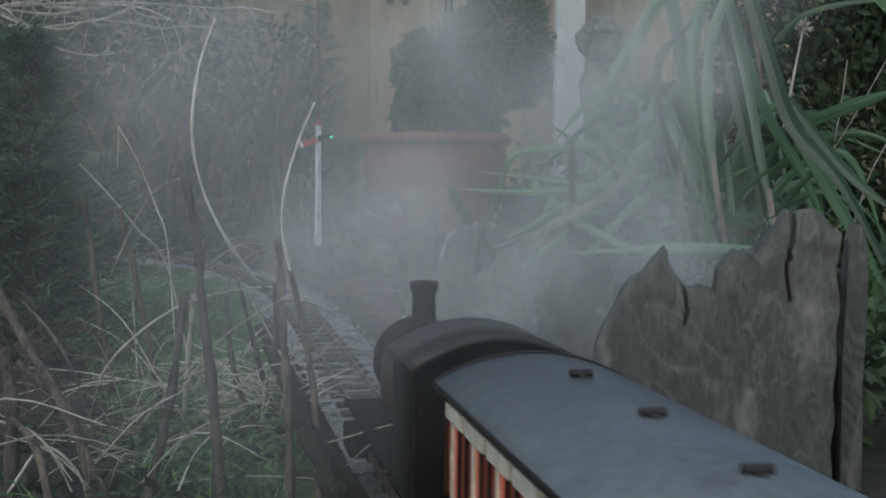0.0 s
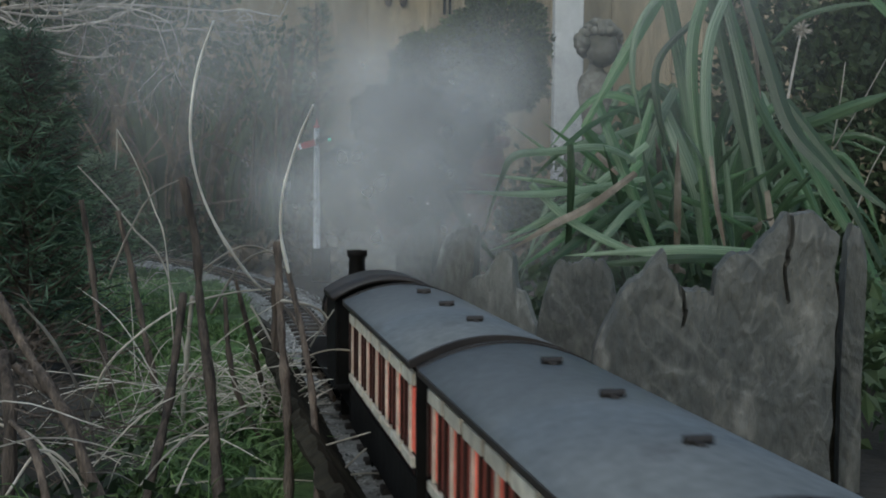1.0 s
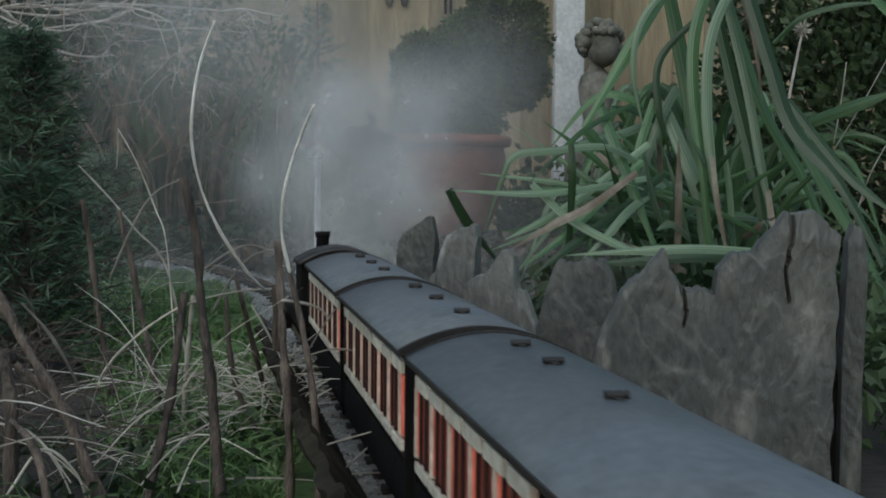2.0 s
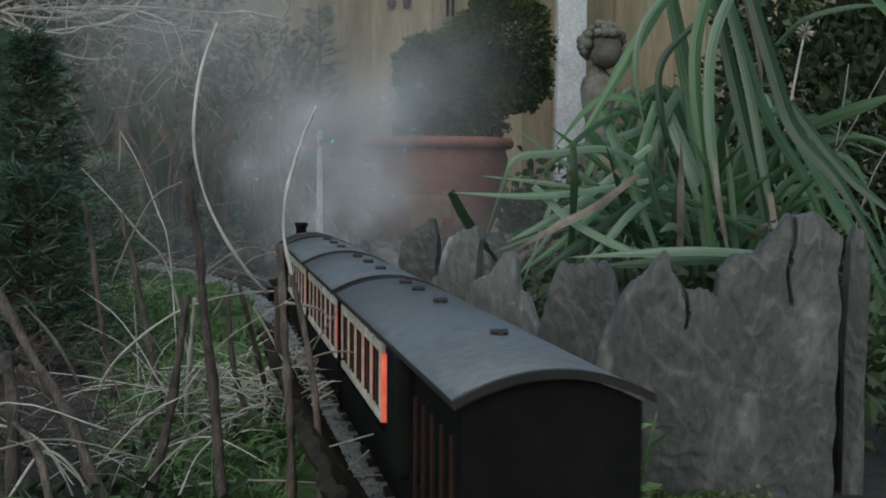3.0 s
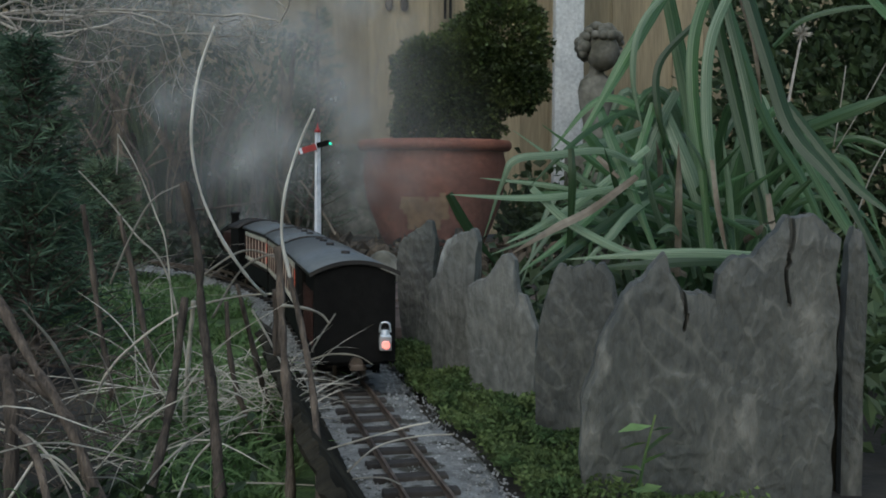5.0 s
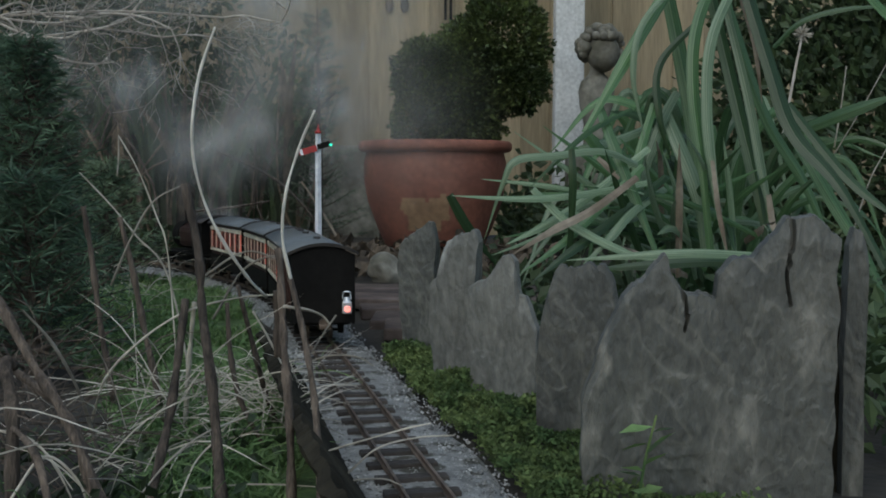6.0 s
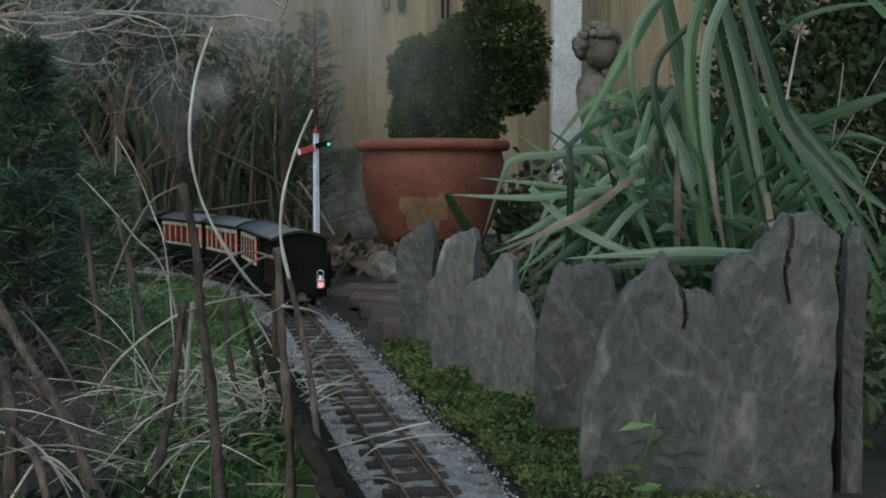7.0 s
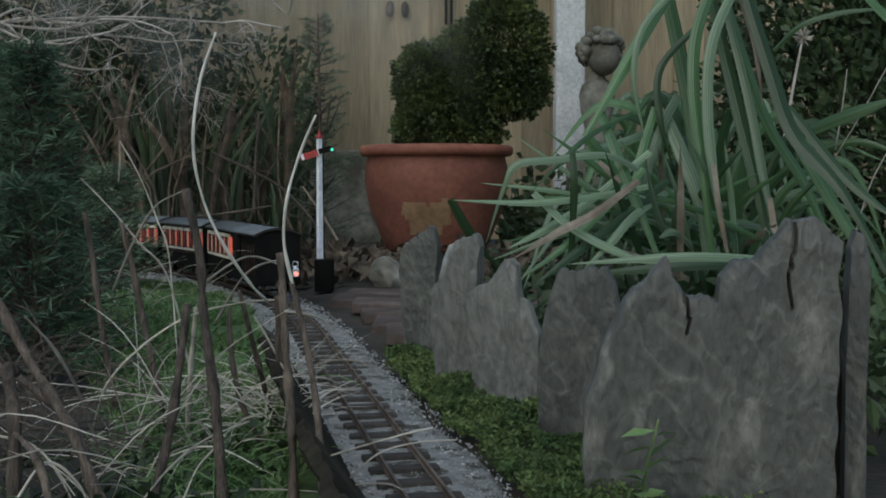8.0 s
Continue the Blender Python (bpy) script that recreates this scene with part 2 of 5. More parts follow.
def add_tube(bm, points, r1, r2, sides=5, steps=6, wobble=0.0):
    """A tapered stem along a smooth line; add knots with wobble."""
    line = spline(points, steps)
    last, n = None, len(line)
    for i, q in enumerate(line):
        d = (line[min(i + 1, n - 1)] - line[max(i - 1, 0)]).normalized()
        side = d.cross(Vector((0.31, 0.9, 0.2))).normalized()
        up = side.cross(d)
        r = r1 + (r2 - r1) * i / (n - 1)
        r *= 1 + wobble * noise.noise(q * 60)
        ring = [bm.verts.new(q + side * r * math.cos(2 * math.pi * k / sides) + up * r * math.sin(2 * math.pi * k / sides)) for k in range(sides)]
        if last:
            for k in range(sides):
                bm.faces.new((last[k], last[(k + 1) % sides], ring[(k + 1) % sides], ring[k]))
        else:
            bm.faces.new(ring[::-1])
        last = ring
    bm.faces.new(last)


def add_blade(bm, points, width, face=(0, -1, 0.3), fold=0.3, steps=7, start=0.75, tip=0.06, twist=0.0):
    """A long leaf with a keel along its middle, its flat side turned to face."""
    uv = bm.loops.layers.uv.verify()
    line = spline(points, steps)
    n, last = len(line), None
    for i, q in enumerate(line):
        t = i / (n - 1)
        d = (line[min(i + 1, n - 1)] - line[max(i - 1, 0)]).normalized()
        side = d.cross(Vector(face).normalized())
        side = side.normalized() if side.length > 0.05 else Vector((1, 0, 0))
        if twist:
            side = Matrix.Rotation(twist * t, 3, d) @ side
        up = side.cross(d)
        w = width * (start + (1 - start) * min(1, t * 3)) * max(tip, min(1.0, (1 - t) * 2.6) ** 0.8) / 2
        ring = [bm.verts.new(q - side * w), bm.verts.new(q + up * w * fold), bm.verts.new(q + side * w)]
        along_t = (i - 1) / (n - 1), t
        if last:
            for k in (0, 1):
                f = bm.faces.new((last[k], last[k + 1], ring[k + 1], ring[k]))
                for loop, c in zip(f.loops, ((k, 0), (k + 1, 0), (k + 1, 1), (k, 1))):
                    loop[uv].uv = (c[0] / 2, along_t[c[1]])
        last = ring


def add_leaf(bm, at, direction, length, width, roll=0.0):
    """A small folded leaf of four faces."""
    d = Vector(direction).normalized()
    s = d.cross(Vector((0.12, 0.2, 1))).normalized()
    s = Matrix.Rotation(roll, 3, d) @ s
    u = s.cross(d)
    at = Vector(at)
    v = [bm.verts.new(at), bm.verts.new(at + d * length * 0.5 + s * width / 2 + u * width * 0.15), bm.verts.new(at + d * length),
         bm.verts.new(at + d * length * 0.5 - s * width / 2 + u * width * 0.15), bm.verts.new(at + d * length * 0.5)]
    for a, b in ((1, 2), (2, 3)):
        bm.faces.new((v[4], v[a], v[b]))
    bm.faces.new((v[0], v[1], v[4]))
    bm.faces.new((v[0], v[4], v[3]))


def rnd(a, b):
    return random.uniform(a, b)


def ball_point():
    while True:
        v = Vector((rnd(-1, 1), rnd(-1, 1), rnd(-1, 1)))
        if 0.01 < v.length < 1:
            return v


# the line: straight at first, then bending away to the left
LINE = []
x, y, turn = 0.409, -1.2, 0.2035
for i in range(700):
    LINE.append((x, y, turn))
    x, y = x - math.sin(turn) * 0.01, y + math.cos(turn) * 0.01
    turn += 0.01 * float(np.interp(y, (1.626, 2.126, 2.726), (0, 0.297, 0.419)))


def on_line(s):
    """The place and the heading, s metres along the line (0 abreast of the camera)."""
    k = min(max((s + 1.2) / 0.01, 0), 698)
    i, t = int(k), k - int(k)
    a, b = LINE[i], LINE[i + 1]
    return [a[j] + (b[j] - a[j]) * t for j in range(3)]


def near_line(x, y, reach):
    """Whether a spot lies within reach of the middle of the track."""
    return any((x - a[0]) ** 2 + (y - a[1]) ** 2 < reach * reach for a in LINE[::6])


# ---- ground ----
def ground_height(x, y):
    c = on_line(max(-1.0, min(4.5, y)))
    away = min(1.0, max(0.0, (abs(x - c[0]) - 0.09) / 0.15))
    return (noise.noise(Vector((x * 3, y * 3, 0))) * 0.02 + noise.noise(Vector((x * 11, y * 11, 5))) * 0.007) * away - 0.004 * (1 - away) - 0.006


bm = bmesh.new()
xs = [-60, -20, -8] + [-4 + i * 0.06 for i in range(134)] + [8, 20, 60]
ys = [-60, -20, -6] + [-1 + i * 0.06 for i in range(107)] + [8, 20, 60]
grid = [[bm.verts.new((u, v, ground_height(u, v))) for u in xs] for v in ys]
for j in range(len(ys) - 1):
    for i in range(len(xs) - 1):
        bm.faces.new((grid[j][i], grid[j][i + 1], grid[j + 1][i + 1], grid[j + 1][i]))
tagged(part("ground", bm, SOIL, smooth=True), "dark damp garden soil under the planting", "ground", kind="structure")

# trackbed of pale grit, then the loose stones on it
bm, last = bmesh.new(), None
for k in range(120):
    s = -0.3 + k * 0.05
    cx, cy, h = on_line(s)
    n = Vector((math.cos(h), math.sin(h), 0))
    row = []
    for off, z in ((-0.055, -0.012), (-0.045, 0.003), (-0.02, 0.005), (0.03, 0.005), (0.062, 0.003), (0.082, -0.014)):
        wob = noise.noise(Vector((s * 6, off * 9, 2))) * 0.014
        row.append(bm.verts.new((cx + n.x * (off + wob), cy + n.y * (off + wob), z + noise.noise(Vector((s * 20, off * 40, 0))) * 0.002)))
    if last:
        for i in range(5):
            bm.faces.new((last[i], last[i + 1], row[i + 1], row[i]))
    last = row
tagged(part("trackbed", bm, GRIT, smooth=True), "pale grey grit trackbed of the garden line", "trackbed", kind="structure")

rng = np.random.default_rng(4)
verts, faces = [], []
for k in range(17000):
    s = -0.1 + 3.6 * rng.random() ** 1.3
    cx, cy, h = on_line(s)
    off = rng.normal(0.02, 0.05)
    if not -0.05 < off < 0.074:
        continue
    c = np.array((cx + math.cos(h) * off, cy + math.sin(h) * off, 0.004))
    r = rng.uniform(0.0007, 0.0021)
    p = np.array(((1, 0, 0), (-1, 0, 0), (0, 1, 0), (0, -1, 0), (0, 0, 1), (0, 0, -1))) * r * rng.uniform(0.6, 1.3, (6, 1)) + rng.normal(0, r * 0.25, (6, 3))
    b = len(verts)
    verts += [tuple(c + q) for q in p]
    faces += [(b + i, b + j, b + 4) for i, j in ((0, 2), (2, 1), (1, 3), (3, 0))] + [(b + j, b + i, b + 5) for i, j in ((0, 2), (2, 1), (1, 3), (3, 0))]
me = bpy.data.meshes.new("ballast")
me.from_pydata(verts, [], faces)
me.materials.append(GRAVEL)
tagged(new("ballast", me), "loose grey ballast chippings along the track", "ballast", kind="stuff")

# railway track: two rails on short sleepers
track = thing("railway_track", "narrow model railway track with brown sleepers", "track", kind="structure")
for side in (-1, 1):
    bm, last = bmesh.new(), None
    for k in range(150):
        cx, cy, h = on_line(-0.5 + k * 0.04)
        n = Vector((math.cos(h), math.sin(h), 0))
        row = [bm.verts.new(Vector((cx, cy, 0)) + n * (side * 0.0165 + o) + Vector((0, 0, z)))
               for o, z in ((-0.002, 0.008), (-0.0006, 0.0095), (-0.0012, 0.0135), (0.0012, 0.0135), (0.0006, 0.0095), (0.002, 0.008))]
        if last:
            for i in range(5):
                bm.faces.new((last[i], last[i + 1], row[i + 1], row[i]))
        last = row
    part("rail", bm, STEEL, track)
sleeper_mesh = mesh_of("sleeper", box((0, 0, 0.0045), (0.058, 0.015, 0.0075), 0.0012), SLEEPER)
for k in range(90):
    cx, cy, h = on_line(0.1 + k * 0.044 + rnd(-0.003, 0.003))
    ob = new("sleeper", sleeper_mesh)
    ob.parent, ob.matrix_basis = track, pose(cx, cy, rnd(-0.0008, 0.0008), 0, 0, math.degrees(h) + rnd(-2, 2))


# ---- slate slabs standing on edge beside the line ----
def slate(at, width, height, thick, yaw, lean, crest, seed, label, material=None, cracks=(), left=((0, 0), (1, 0)), right=((0, 0), (1, 0)), rough=1.0):
    """A riven slab. crest: (share of the width, share of the height) along its broken top; left, right: (share of the height,
    share of the width) by which its sides swing in or out."""
    bm = bmesh.new()
    nx, nz = max(44, int(width * 620)), max(60, int(height * 360))
    us, hs = [c[0] for c in crest], [c[1] for c in crest]
    depth = (-0.5, -0.3, -0.1, 0.1, 0.3, 0.5)
    sides = []
    for face in (-1, 1):
        rows = []
        for j in range(nz + 1):
            row = []
            for i in range(nx + 1):
                u, v = i / nx, j / nz
                top = float(np.interp(u, us, hs)) + rough * (noise.noise(Vector((u * width * 90, seed, 0))) * 0.016 + noise.noise(Vector((u * width * 260, seed, 3))) * 0.012)
                h = v * top
                lo = -0.5 + float(np.interp(h, [q[0] for q in left], [q[1] for q in left])) + 0.02 * noise.noise(Vector((h * 9, seed, 7)))
                hi = 0.5 + float(np.interp(h, [q[0] for q in right], [q[1] for q in right])) + 0.02 * noise.noise(Vector((h * 9, seed, 9)))
                x, z = (lo + (hi - lo) * u) * width, h * height
                # cleaved plates, stepped along slanting lines
                q = Vector((x * 11 + z * 6, z * 9 - x * 4, seed * 3.1 + face))
                lift = (noise.noise(q) + 0.5 * noise.noise(q * 2.3) + 0.2 * noise.noise(q * 6)) * 3.4
                step = math.floor(lift) + min(1.0, (lift - math.floor(lift)) * 5)
                y = 0.5 * thick + 0.0006 * step + 0.0003 * noise.noise(q * 14)
                # flakes lost under the crest
                gone = (top - h) * height - 0.012 - 0.022 * noise.noise(Vector((x * 32, seed, 5 + face)))
                if gone < 0:
                    y -= min(0.004, -gone * 0.22)
                for cu, c0, c1, slant in cracks:
                    if c0 < h < c1 and abs(u - cu - slant * (h - c0) - 0.006 * noise.noise(Vector((h * 30, seed, 1)))) < 0.009 * min(1.0, (h - c0) / (c1 - c0) + 0.3):
                        y *= 0.35
                y *= face
                row.append(bm.verts.new((x, y, z - 0.03)))
            rows.append(row)
        for j in range(nz):
            for i in range(nx):
                q = (rows[j][i], rows[j][i + 1], rows[j + 1][i + 1], rows[j + 1][i])
                bm.faces.new(q if face < 0 else q[::-1])
        sides.append(rows)
    rim = [[r[0][i] for i in range(nx + 1)] + [r[j][nx] for j in range(1, nz + 1)] + [r[nz][i] for i in range(nx - 1, -1, -1)] + [r[j][0] for j in range(nz - 1, 0, -1)] for r in sides]
    # the broken edge, in leaves of slate that end unevenly
    rings = [rim[0]]
    for k in (1, 2, 3, 4):
        ring = []
        for a, b in zip(*rim):
            c = a.co.lerp(b.co, k / 5)
            mid = Vector((0, 0, height * 0.45))
            out = Vector((c.x - mid.x, 0, c.z - mid.z)).normalized()
            ring.append(bm.verts.new(c + out * 0.0025 * noise.noise(Vector((c.x * 26, c.z * 26, seed + k * 4.7)))))
        rings.append(ring)
    rings.append(rim[1])
    for a, b in zip(rings, rings[1:]):
        for i in range(len(a)):
            k = (i + 1) % len(a)
            bm.faces.new((a[k], a[i], b[i], b[k]))
    ob = part("slate_slab", bm, material or SLATE)
    ob.matrix_basis = pose(*at, lean, 0, yaw)
    return tagged(ob, label, "slate slab", "slate slabs beside the track")


slate((-0.027, 1.520, 0.0), 0.056, 0.216, 0.016, -26, 3, [(0.0, 0.74), (0.06, 0.83), (0.2, 0.89), (0.45, 0.93), (0.7, 0.97), (0.86, 1.00), (0.94, 0.98), (1, 0.9)], 1.3, "narrow grey slate slab with a pointed top",
      left=((0, 0.2), (0.5, 0.03), (0.8, 0)), right=((0, -0.16), (0.5, -0.1), (0.8, 0)))
slate((0.019, 1.330, 0.0), 0.062, 0.211, 0.022, -22, 2, [(0.0, 0.70), (0.16, 0.74), (0.22, 0.86), (0.32, 0.94), (0.5, 0.97), (0.9, 1.00), (1.00, 0.95)], 2.7, "pale topped upright slate slab", SLATE_PALE,
      left=((0, 0.16), (0.45, 0.02), (0.75, 0), (1, 0.1)), right=((0, -0.1), (0.6, -0.12), (1, 0)))
slate((0.07, 1.240, 0.0), 0.078, 0.19, 0.018, -22, 3, [(0.00, 0.81), (0.12, 0.84), (0.28, 0.87), (0.38, 0.93), (0.47, 0.99), (0.6, 1.00), (0.67, 0.97), (0.72, 0.78), (0.83, 0.75), (0.9, 0.68), (1.00, 0.58)], 4.1, "grey slate slab with a flaked shoulder", SLATE_PALE,
      left=((0, 0.06), (0.6, 0), (1, 0.03)), right=((0, -0.06), (0.6, 0), (1, 0)))
slate((0.127, 1.060, 0.0), 0.076, 0.196, 0.017, -14, 2, [(0.00, 0.72), (0.06, 0.86), (0.12, 0.95), (0.2, 0.985), (0.36, 0.96), (0.6, 1.00), (0.8, 0.98), (0.93, 0.92), (1.00, 0.8)], 5.9, "rounded upright slate slab",
      left=((0, 0.02), (0.5, 0.0), (0.75, 0.06), (1, 0.14)), right=((0, -0.3), (0.35, -0.14), (0.7, -0.02), (1, 0)))
slate((0.194, 0.840, 0.0), 0.178, 0.247, 0.026, -6, 3, [(0.0, 0.45), (0.053, 0.64), (0.095, 0.74), (0.179, 0.79), (0.263, 0.85), (0.304, 0.885), (0.326, 0.84), (0.362, 0.79), (0.378, 0.765), (0.43, 0.76), (0.478, 0.765), (0.499, 0.75), (0.525, 0.81), (0.578, 0.87), (0.651, 0.875), (0.724, 0.94), (0.777, 0.985), (0.871, 1.0), (0.924, 0.985), (0.956, 0.955), (1.0, 0.93)], 8.2,
      "broad grey slate slab with a jagged crest", cracks=[(0.8, 0.74, 1.02, 0.02), (0.383, 0.66, 0.8, -0.1)], left=((0, 0.0), (0.5, 0.0), (0.7, 0.04)), rough=0.8)
slate((0.3165, 0.885, 0.0), 0.0145, 0.236, 0.02, -6, 3, [(0.00, 0.95), (0.25, 1.00), (0.65, 0.99), (0.83, 0.96), (1, 0.9)], 9.6, "narrow dark slate leaf split from the broad slab",
      left=((0, 0.1), (0.6, -0.1), (1, 0)), right=((0, 0.2), (0.5, 0), (1, 0)))
# dark sheet added behind the gap, standing for the shade in it
slate((0.302, 0.897, 0.0), 0.03, 0.2, 0.01, -6, 3, [(0.00, 0.95), (0.4, 1.00), (1, 0.9)], 12.6, "thin dark sheet standing for the shade behind the broad slab", SLATE_DARK)
# dark edging slab on the lawn side of the line
slate((-0.091, 0.98, 0.0), 0.92, 0.108, 0.014, 102, -35, [(0, 0.8), (0.3, 0.95), (0.7, 1.0), (0.93, 0.95), (1, 0.6)], 11.5, "dark edging slab holding back the lawn", SLATE_DARK)

# ---- red-brown flagstones beyond the line ----
paving = thing("paving", "worn red-brown stone paving", "paving", kind="structure")
for k in range(26):
    gx, gy = -0.3 + 0.17 * (k % 4) + rnd(-0.02, 0.02), 1.66 + 0.14 * (k // 4) + rnd(-0.015, 0.015)
    if gx < on_line(gy)[0] + 0.1 + 0.07:
        gx = on_line(gy)[0] + 0.19
        if k % 4 == 0:
            continue
    b = box((0, 0, 0), (rnd(0.13, 0.165), rnd(0.11, 0.135), 0.02), 0.004)
    part("flagstone", b, FLAG, paving).matrix_basis = pose(gx, gy, rnd(-0.004, 0.004), rnd(-2, 2), rnd(-2, 2), rnd(-7, 7))

# ---- boundary fence with a concrete post ----
fence = thing("fence", "weathered tan boarded garden fence", "fence", kind="structure")
board_mesh = mesh_of("board", box((0, 0, 0.9), (0.128, 0.014, 1.8), 0.002), FENCE)
for k in range(76):
    ob = new("board", board_mesh)
    ob.parent, ob.matrix_basis = fence, pose(-4.7 + k * 0.124, 4.75 + 0.006 * (k % 2), rnd(-0.03, 0.01), 0, 0, 3.5)
for z in (0.35, 1.5):
    part("fence_rail", box((0, 4.8, z), (9.4, 0.04, 0.08), 0.004), FENCE, fence)
part("gravel_board", box((-2.2, 4.71, 0.17), (4.2, 0.035, 0.4), 0.006), STONE, fence, "grey concrete gravel board")
for spot in ((-0.215, 4.730, 0.942), (-0.154, 4.730, 0.940)):
    bm = bmesh.new()
    add_lathe(bm, [(0.0, -0.004), (0.018, -0.004), (0.021, 0.0), (0.014, 0.006), (0.0, 0.007)], 18, Matrix.Translation(spot) @ Matrix.Rotation(radians(90), 4, "X") @ Matrix.Diagonal((0.8, 1.6, 1, 1)))
    part("knot", bm, STALK, fence, "dark oval knot")
for px in (0.0, 0.022):
    part("cable", rod((0.012 + px, 4.725, 0.88), (0.014 + px, 4.725, 1.75), 0.0055), BLACK, fence, "dark cable on the boards")
post = part("fence_post", box((0, 0, 0.95), (0.112, 0.1, 2.0), 0.008), CONCRETE)
post.matrix_basis = pose(0.488, 4.5, -0.04)
tagged(post, "pale grey concrete fence post", "fence post")

# ---- terracotta pot with a clipped box bush ----
pot_at = Vector((-0.020, 3.450, 0.043))
pot_at.z = 0.0
pot = thing("plant_pot", "large terracotta pot with worn patches", "plant pot", Matrix.Translation(pot_at))
bm = bmesh.new()
add_lathe(bm, [(0.0, 0.0), (0.125, 0.0), (0.135, 0.01), (0.17, 0.09), (0.2, 0.17), (0.213, 0.24), (0.212, 0.285), (0.205, 0.315)], 56)
part("bowl", bm, TERRACOTTA, pot, smooth=True)
bm = bmesh.new()
add_lathe(bm, [(0.205, 0.315), (0.222, 0.318), (0.229, 0.326), (0.229, 0.34), (0.222, 0.348), (0.2, 0.35), (0.188, 0.345), (0.186, 0.3), (0.0, 0.3)], 56)
part("rim", bm, TERRACOTTA, pot, smooth=True)
bm = bmesh.new()
loops = add_lathe(bm, [(r * 1.0 + 0.0025, z) for r, z in ((0.1635, 0.076), (0.17, 0.09), (0.176, 0.105), (0.182, 0.12), (0.188, 0.135), (0.1925, 0.148), (0.197, 0.16), (0.2005, 0.172), (0.203, 0.184), (0.2055, 0.196))], 240)
kill = []
for f in bm.faces:
    c = f.calc_center_median()
    a = math.degrees(math.atan2(c.y, c.x)) + 90
    if not (-19 + 9 * noise.noise(c * 30) < a + 6 < 16 + 9 * noise.noise(c * 28 + Vector((9, 0, 0)))) or not 0.088 + 0.012 * noise.noise(c * 35) < c.z < 0.185 + 0.014 * noise.noise(c * 32):
        kill.append(f)
bmesh.ops.delete(bm, geom=kill, context="FACES")
part("worn_patch", bm, TERRACOTTA_WORN, pot, "ochre patch where the glaze has flaked", True)


def bush(name, label, at, lobes, count, leaf, material, stems=5):
    """A clipped shrub: stems, and leaves crowded in the outer skin of its lobes."""
    ob = thing(name, label, "shrub", Matrix.Translation(at))
    bm = bmesh.new()
    for k in range(stems):
        c, r = lobes[k % len(lobes)]
        add_tube(bm, [(rnd(-0.03, 0.03), rnd(-0.03, 0.03), 0), Vector(c) * 0.5 + ball_point() * 0.03, Vector(c) + ball_point() * r[0] * 0.4], 0.009, 0.003)
    part("stem", bm, STALK, ob)
    bm = bmesh.new()
    for k in range(count):
        c, r = random.choices(lobes, [q[1][0] * q[1][2] for q in lobes])[0]
        d = ball_point().normalized()
        deep = 1 - abs(random.gauss(0, 0.2))
        deep *= 1 + 0.2 * noise.noise(d * 3.2 + Vector(c) * 5) + 0.13 * noise.noise(d * 8)
        p = Vector(c) + Vector((d.x * r[0], d.y * r[1], d.z * r[2])) * deep
        add_leaf(bm, p, d + ball_point() * 1.0, leaf * rnd(0.7, 1.3), leaf * rnd(0.45, 0.75), rnd(0, 6))
    part("foliage", bm, material, ob)
    return ob


bush("box_bush", "clipped dark green box bush growing in the pot", pot_at + Vector((0, 0, 0.28)),
     [((0.2, 0.0, 0.35), (0.135, 0.13, 0.19)), ((0.235, -0.02, 0.25), (0.1, 0.1, 0.1)), ((-0.03, 0.02, 0.26), (0.1, 0.11, 0.12)), ((0.07, 0, 0.12), (0.13, 0.12, 0.1)),
      ((0.1, 0.0, 0.22), (0.11, 0.1, 0.12)), ((-0.06, 0.02, 0.12), (0.07, 0.09, 0.09)), ((0.085, -0.01, 0.3), (0.1, 0.11, 0.13)), ((0.04, -0.03, 0.2), (0.11, 0.1, 0.12))],
     54000, 0.0145, BOX_LEAF)

# ---- stone bust on a plinth, plain forms ----
bust_at = Vector((0.551, 4.150, 0.371))
random.seed(15)
bm = bmesh.new()
add_box(bm, (0, 0, 0.135), (0.2, 0.2, 0.37), 0.01)
add_lathe(bm, [(0.0, 0.32), (0.085, 0.32), (0.08, 0.35), (0.055, 0.38), (0.062, 0.42), (0.09, 0.5), (0.098, 0.55), (0.085, 0.585), (0.045, 0.61), (0.036, 0.63), (0.035, 0.67)], 28, Matrix.Diagonal((0.66, 0.6, 1, 1)))
g = bmesh.ops.create_icosphere(bm, subdivisions=4, radius=1.0)["verts"]
for v in g:
    d = v.co.copy()
    v.co = Vector((0.02 + d.x * 0.058, -0.015 + d.y * 0.066, 0.69 + d.z * 0.072 - 0.012 * max(0, -d.y)))
for k in range(190):  # rounded curls over the crown
    d = ball_point().normalized()
    if d.z < -0.65 or (d.y < -0.3 and d.z < 0.4 and d.x > -0.75):
        continue
    c = Vector((0.012 + d.x * 0.074, d.y * 0.074, 0.705 + d.z * 0.072))
    bmesh.ops.create_icosphere(bm, subdivisions=2, radius=rnd(0.013, 0.022), matrix=Matrix.Translation(c))
statue = part("stone_bust", bm, STONE, smooth=True)
statue.matrix_basis = Matrix.Translation((bust_at.x, bust_at.y, 0))
tagged(statue, "mossy weathered stone garden bust on a plinth", "statue")

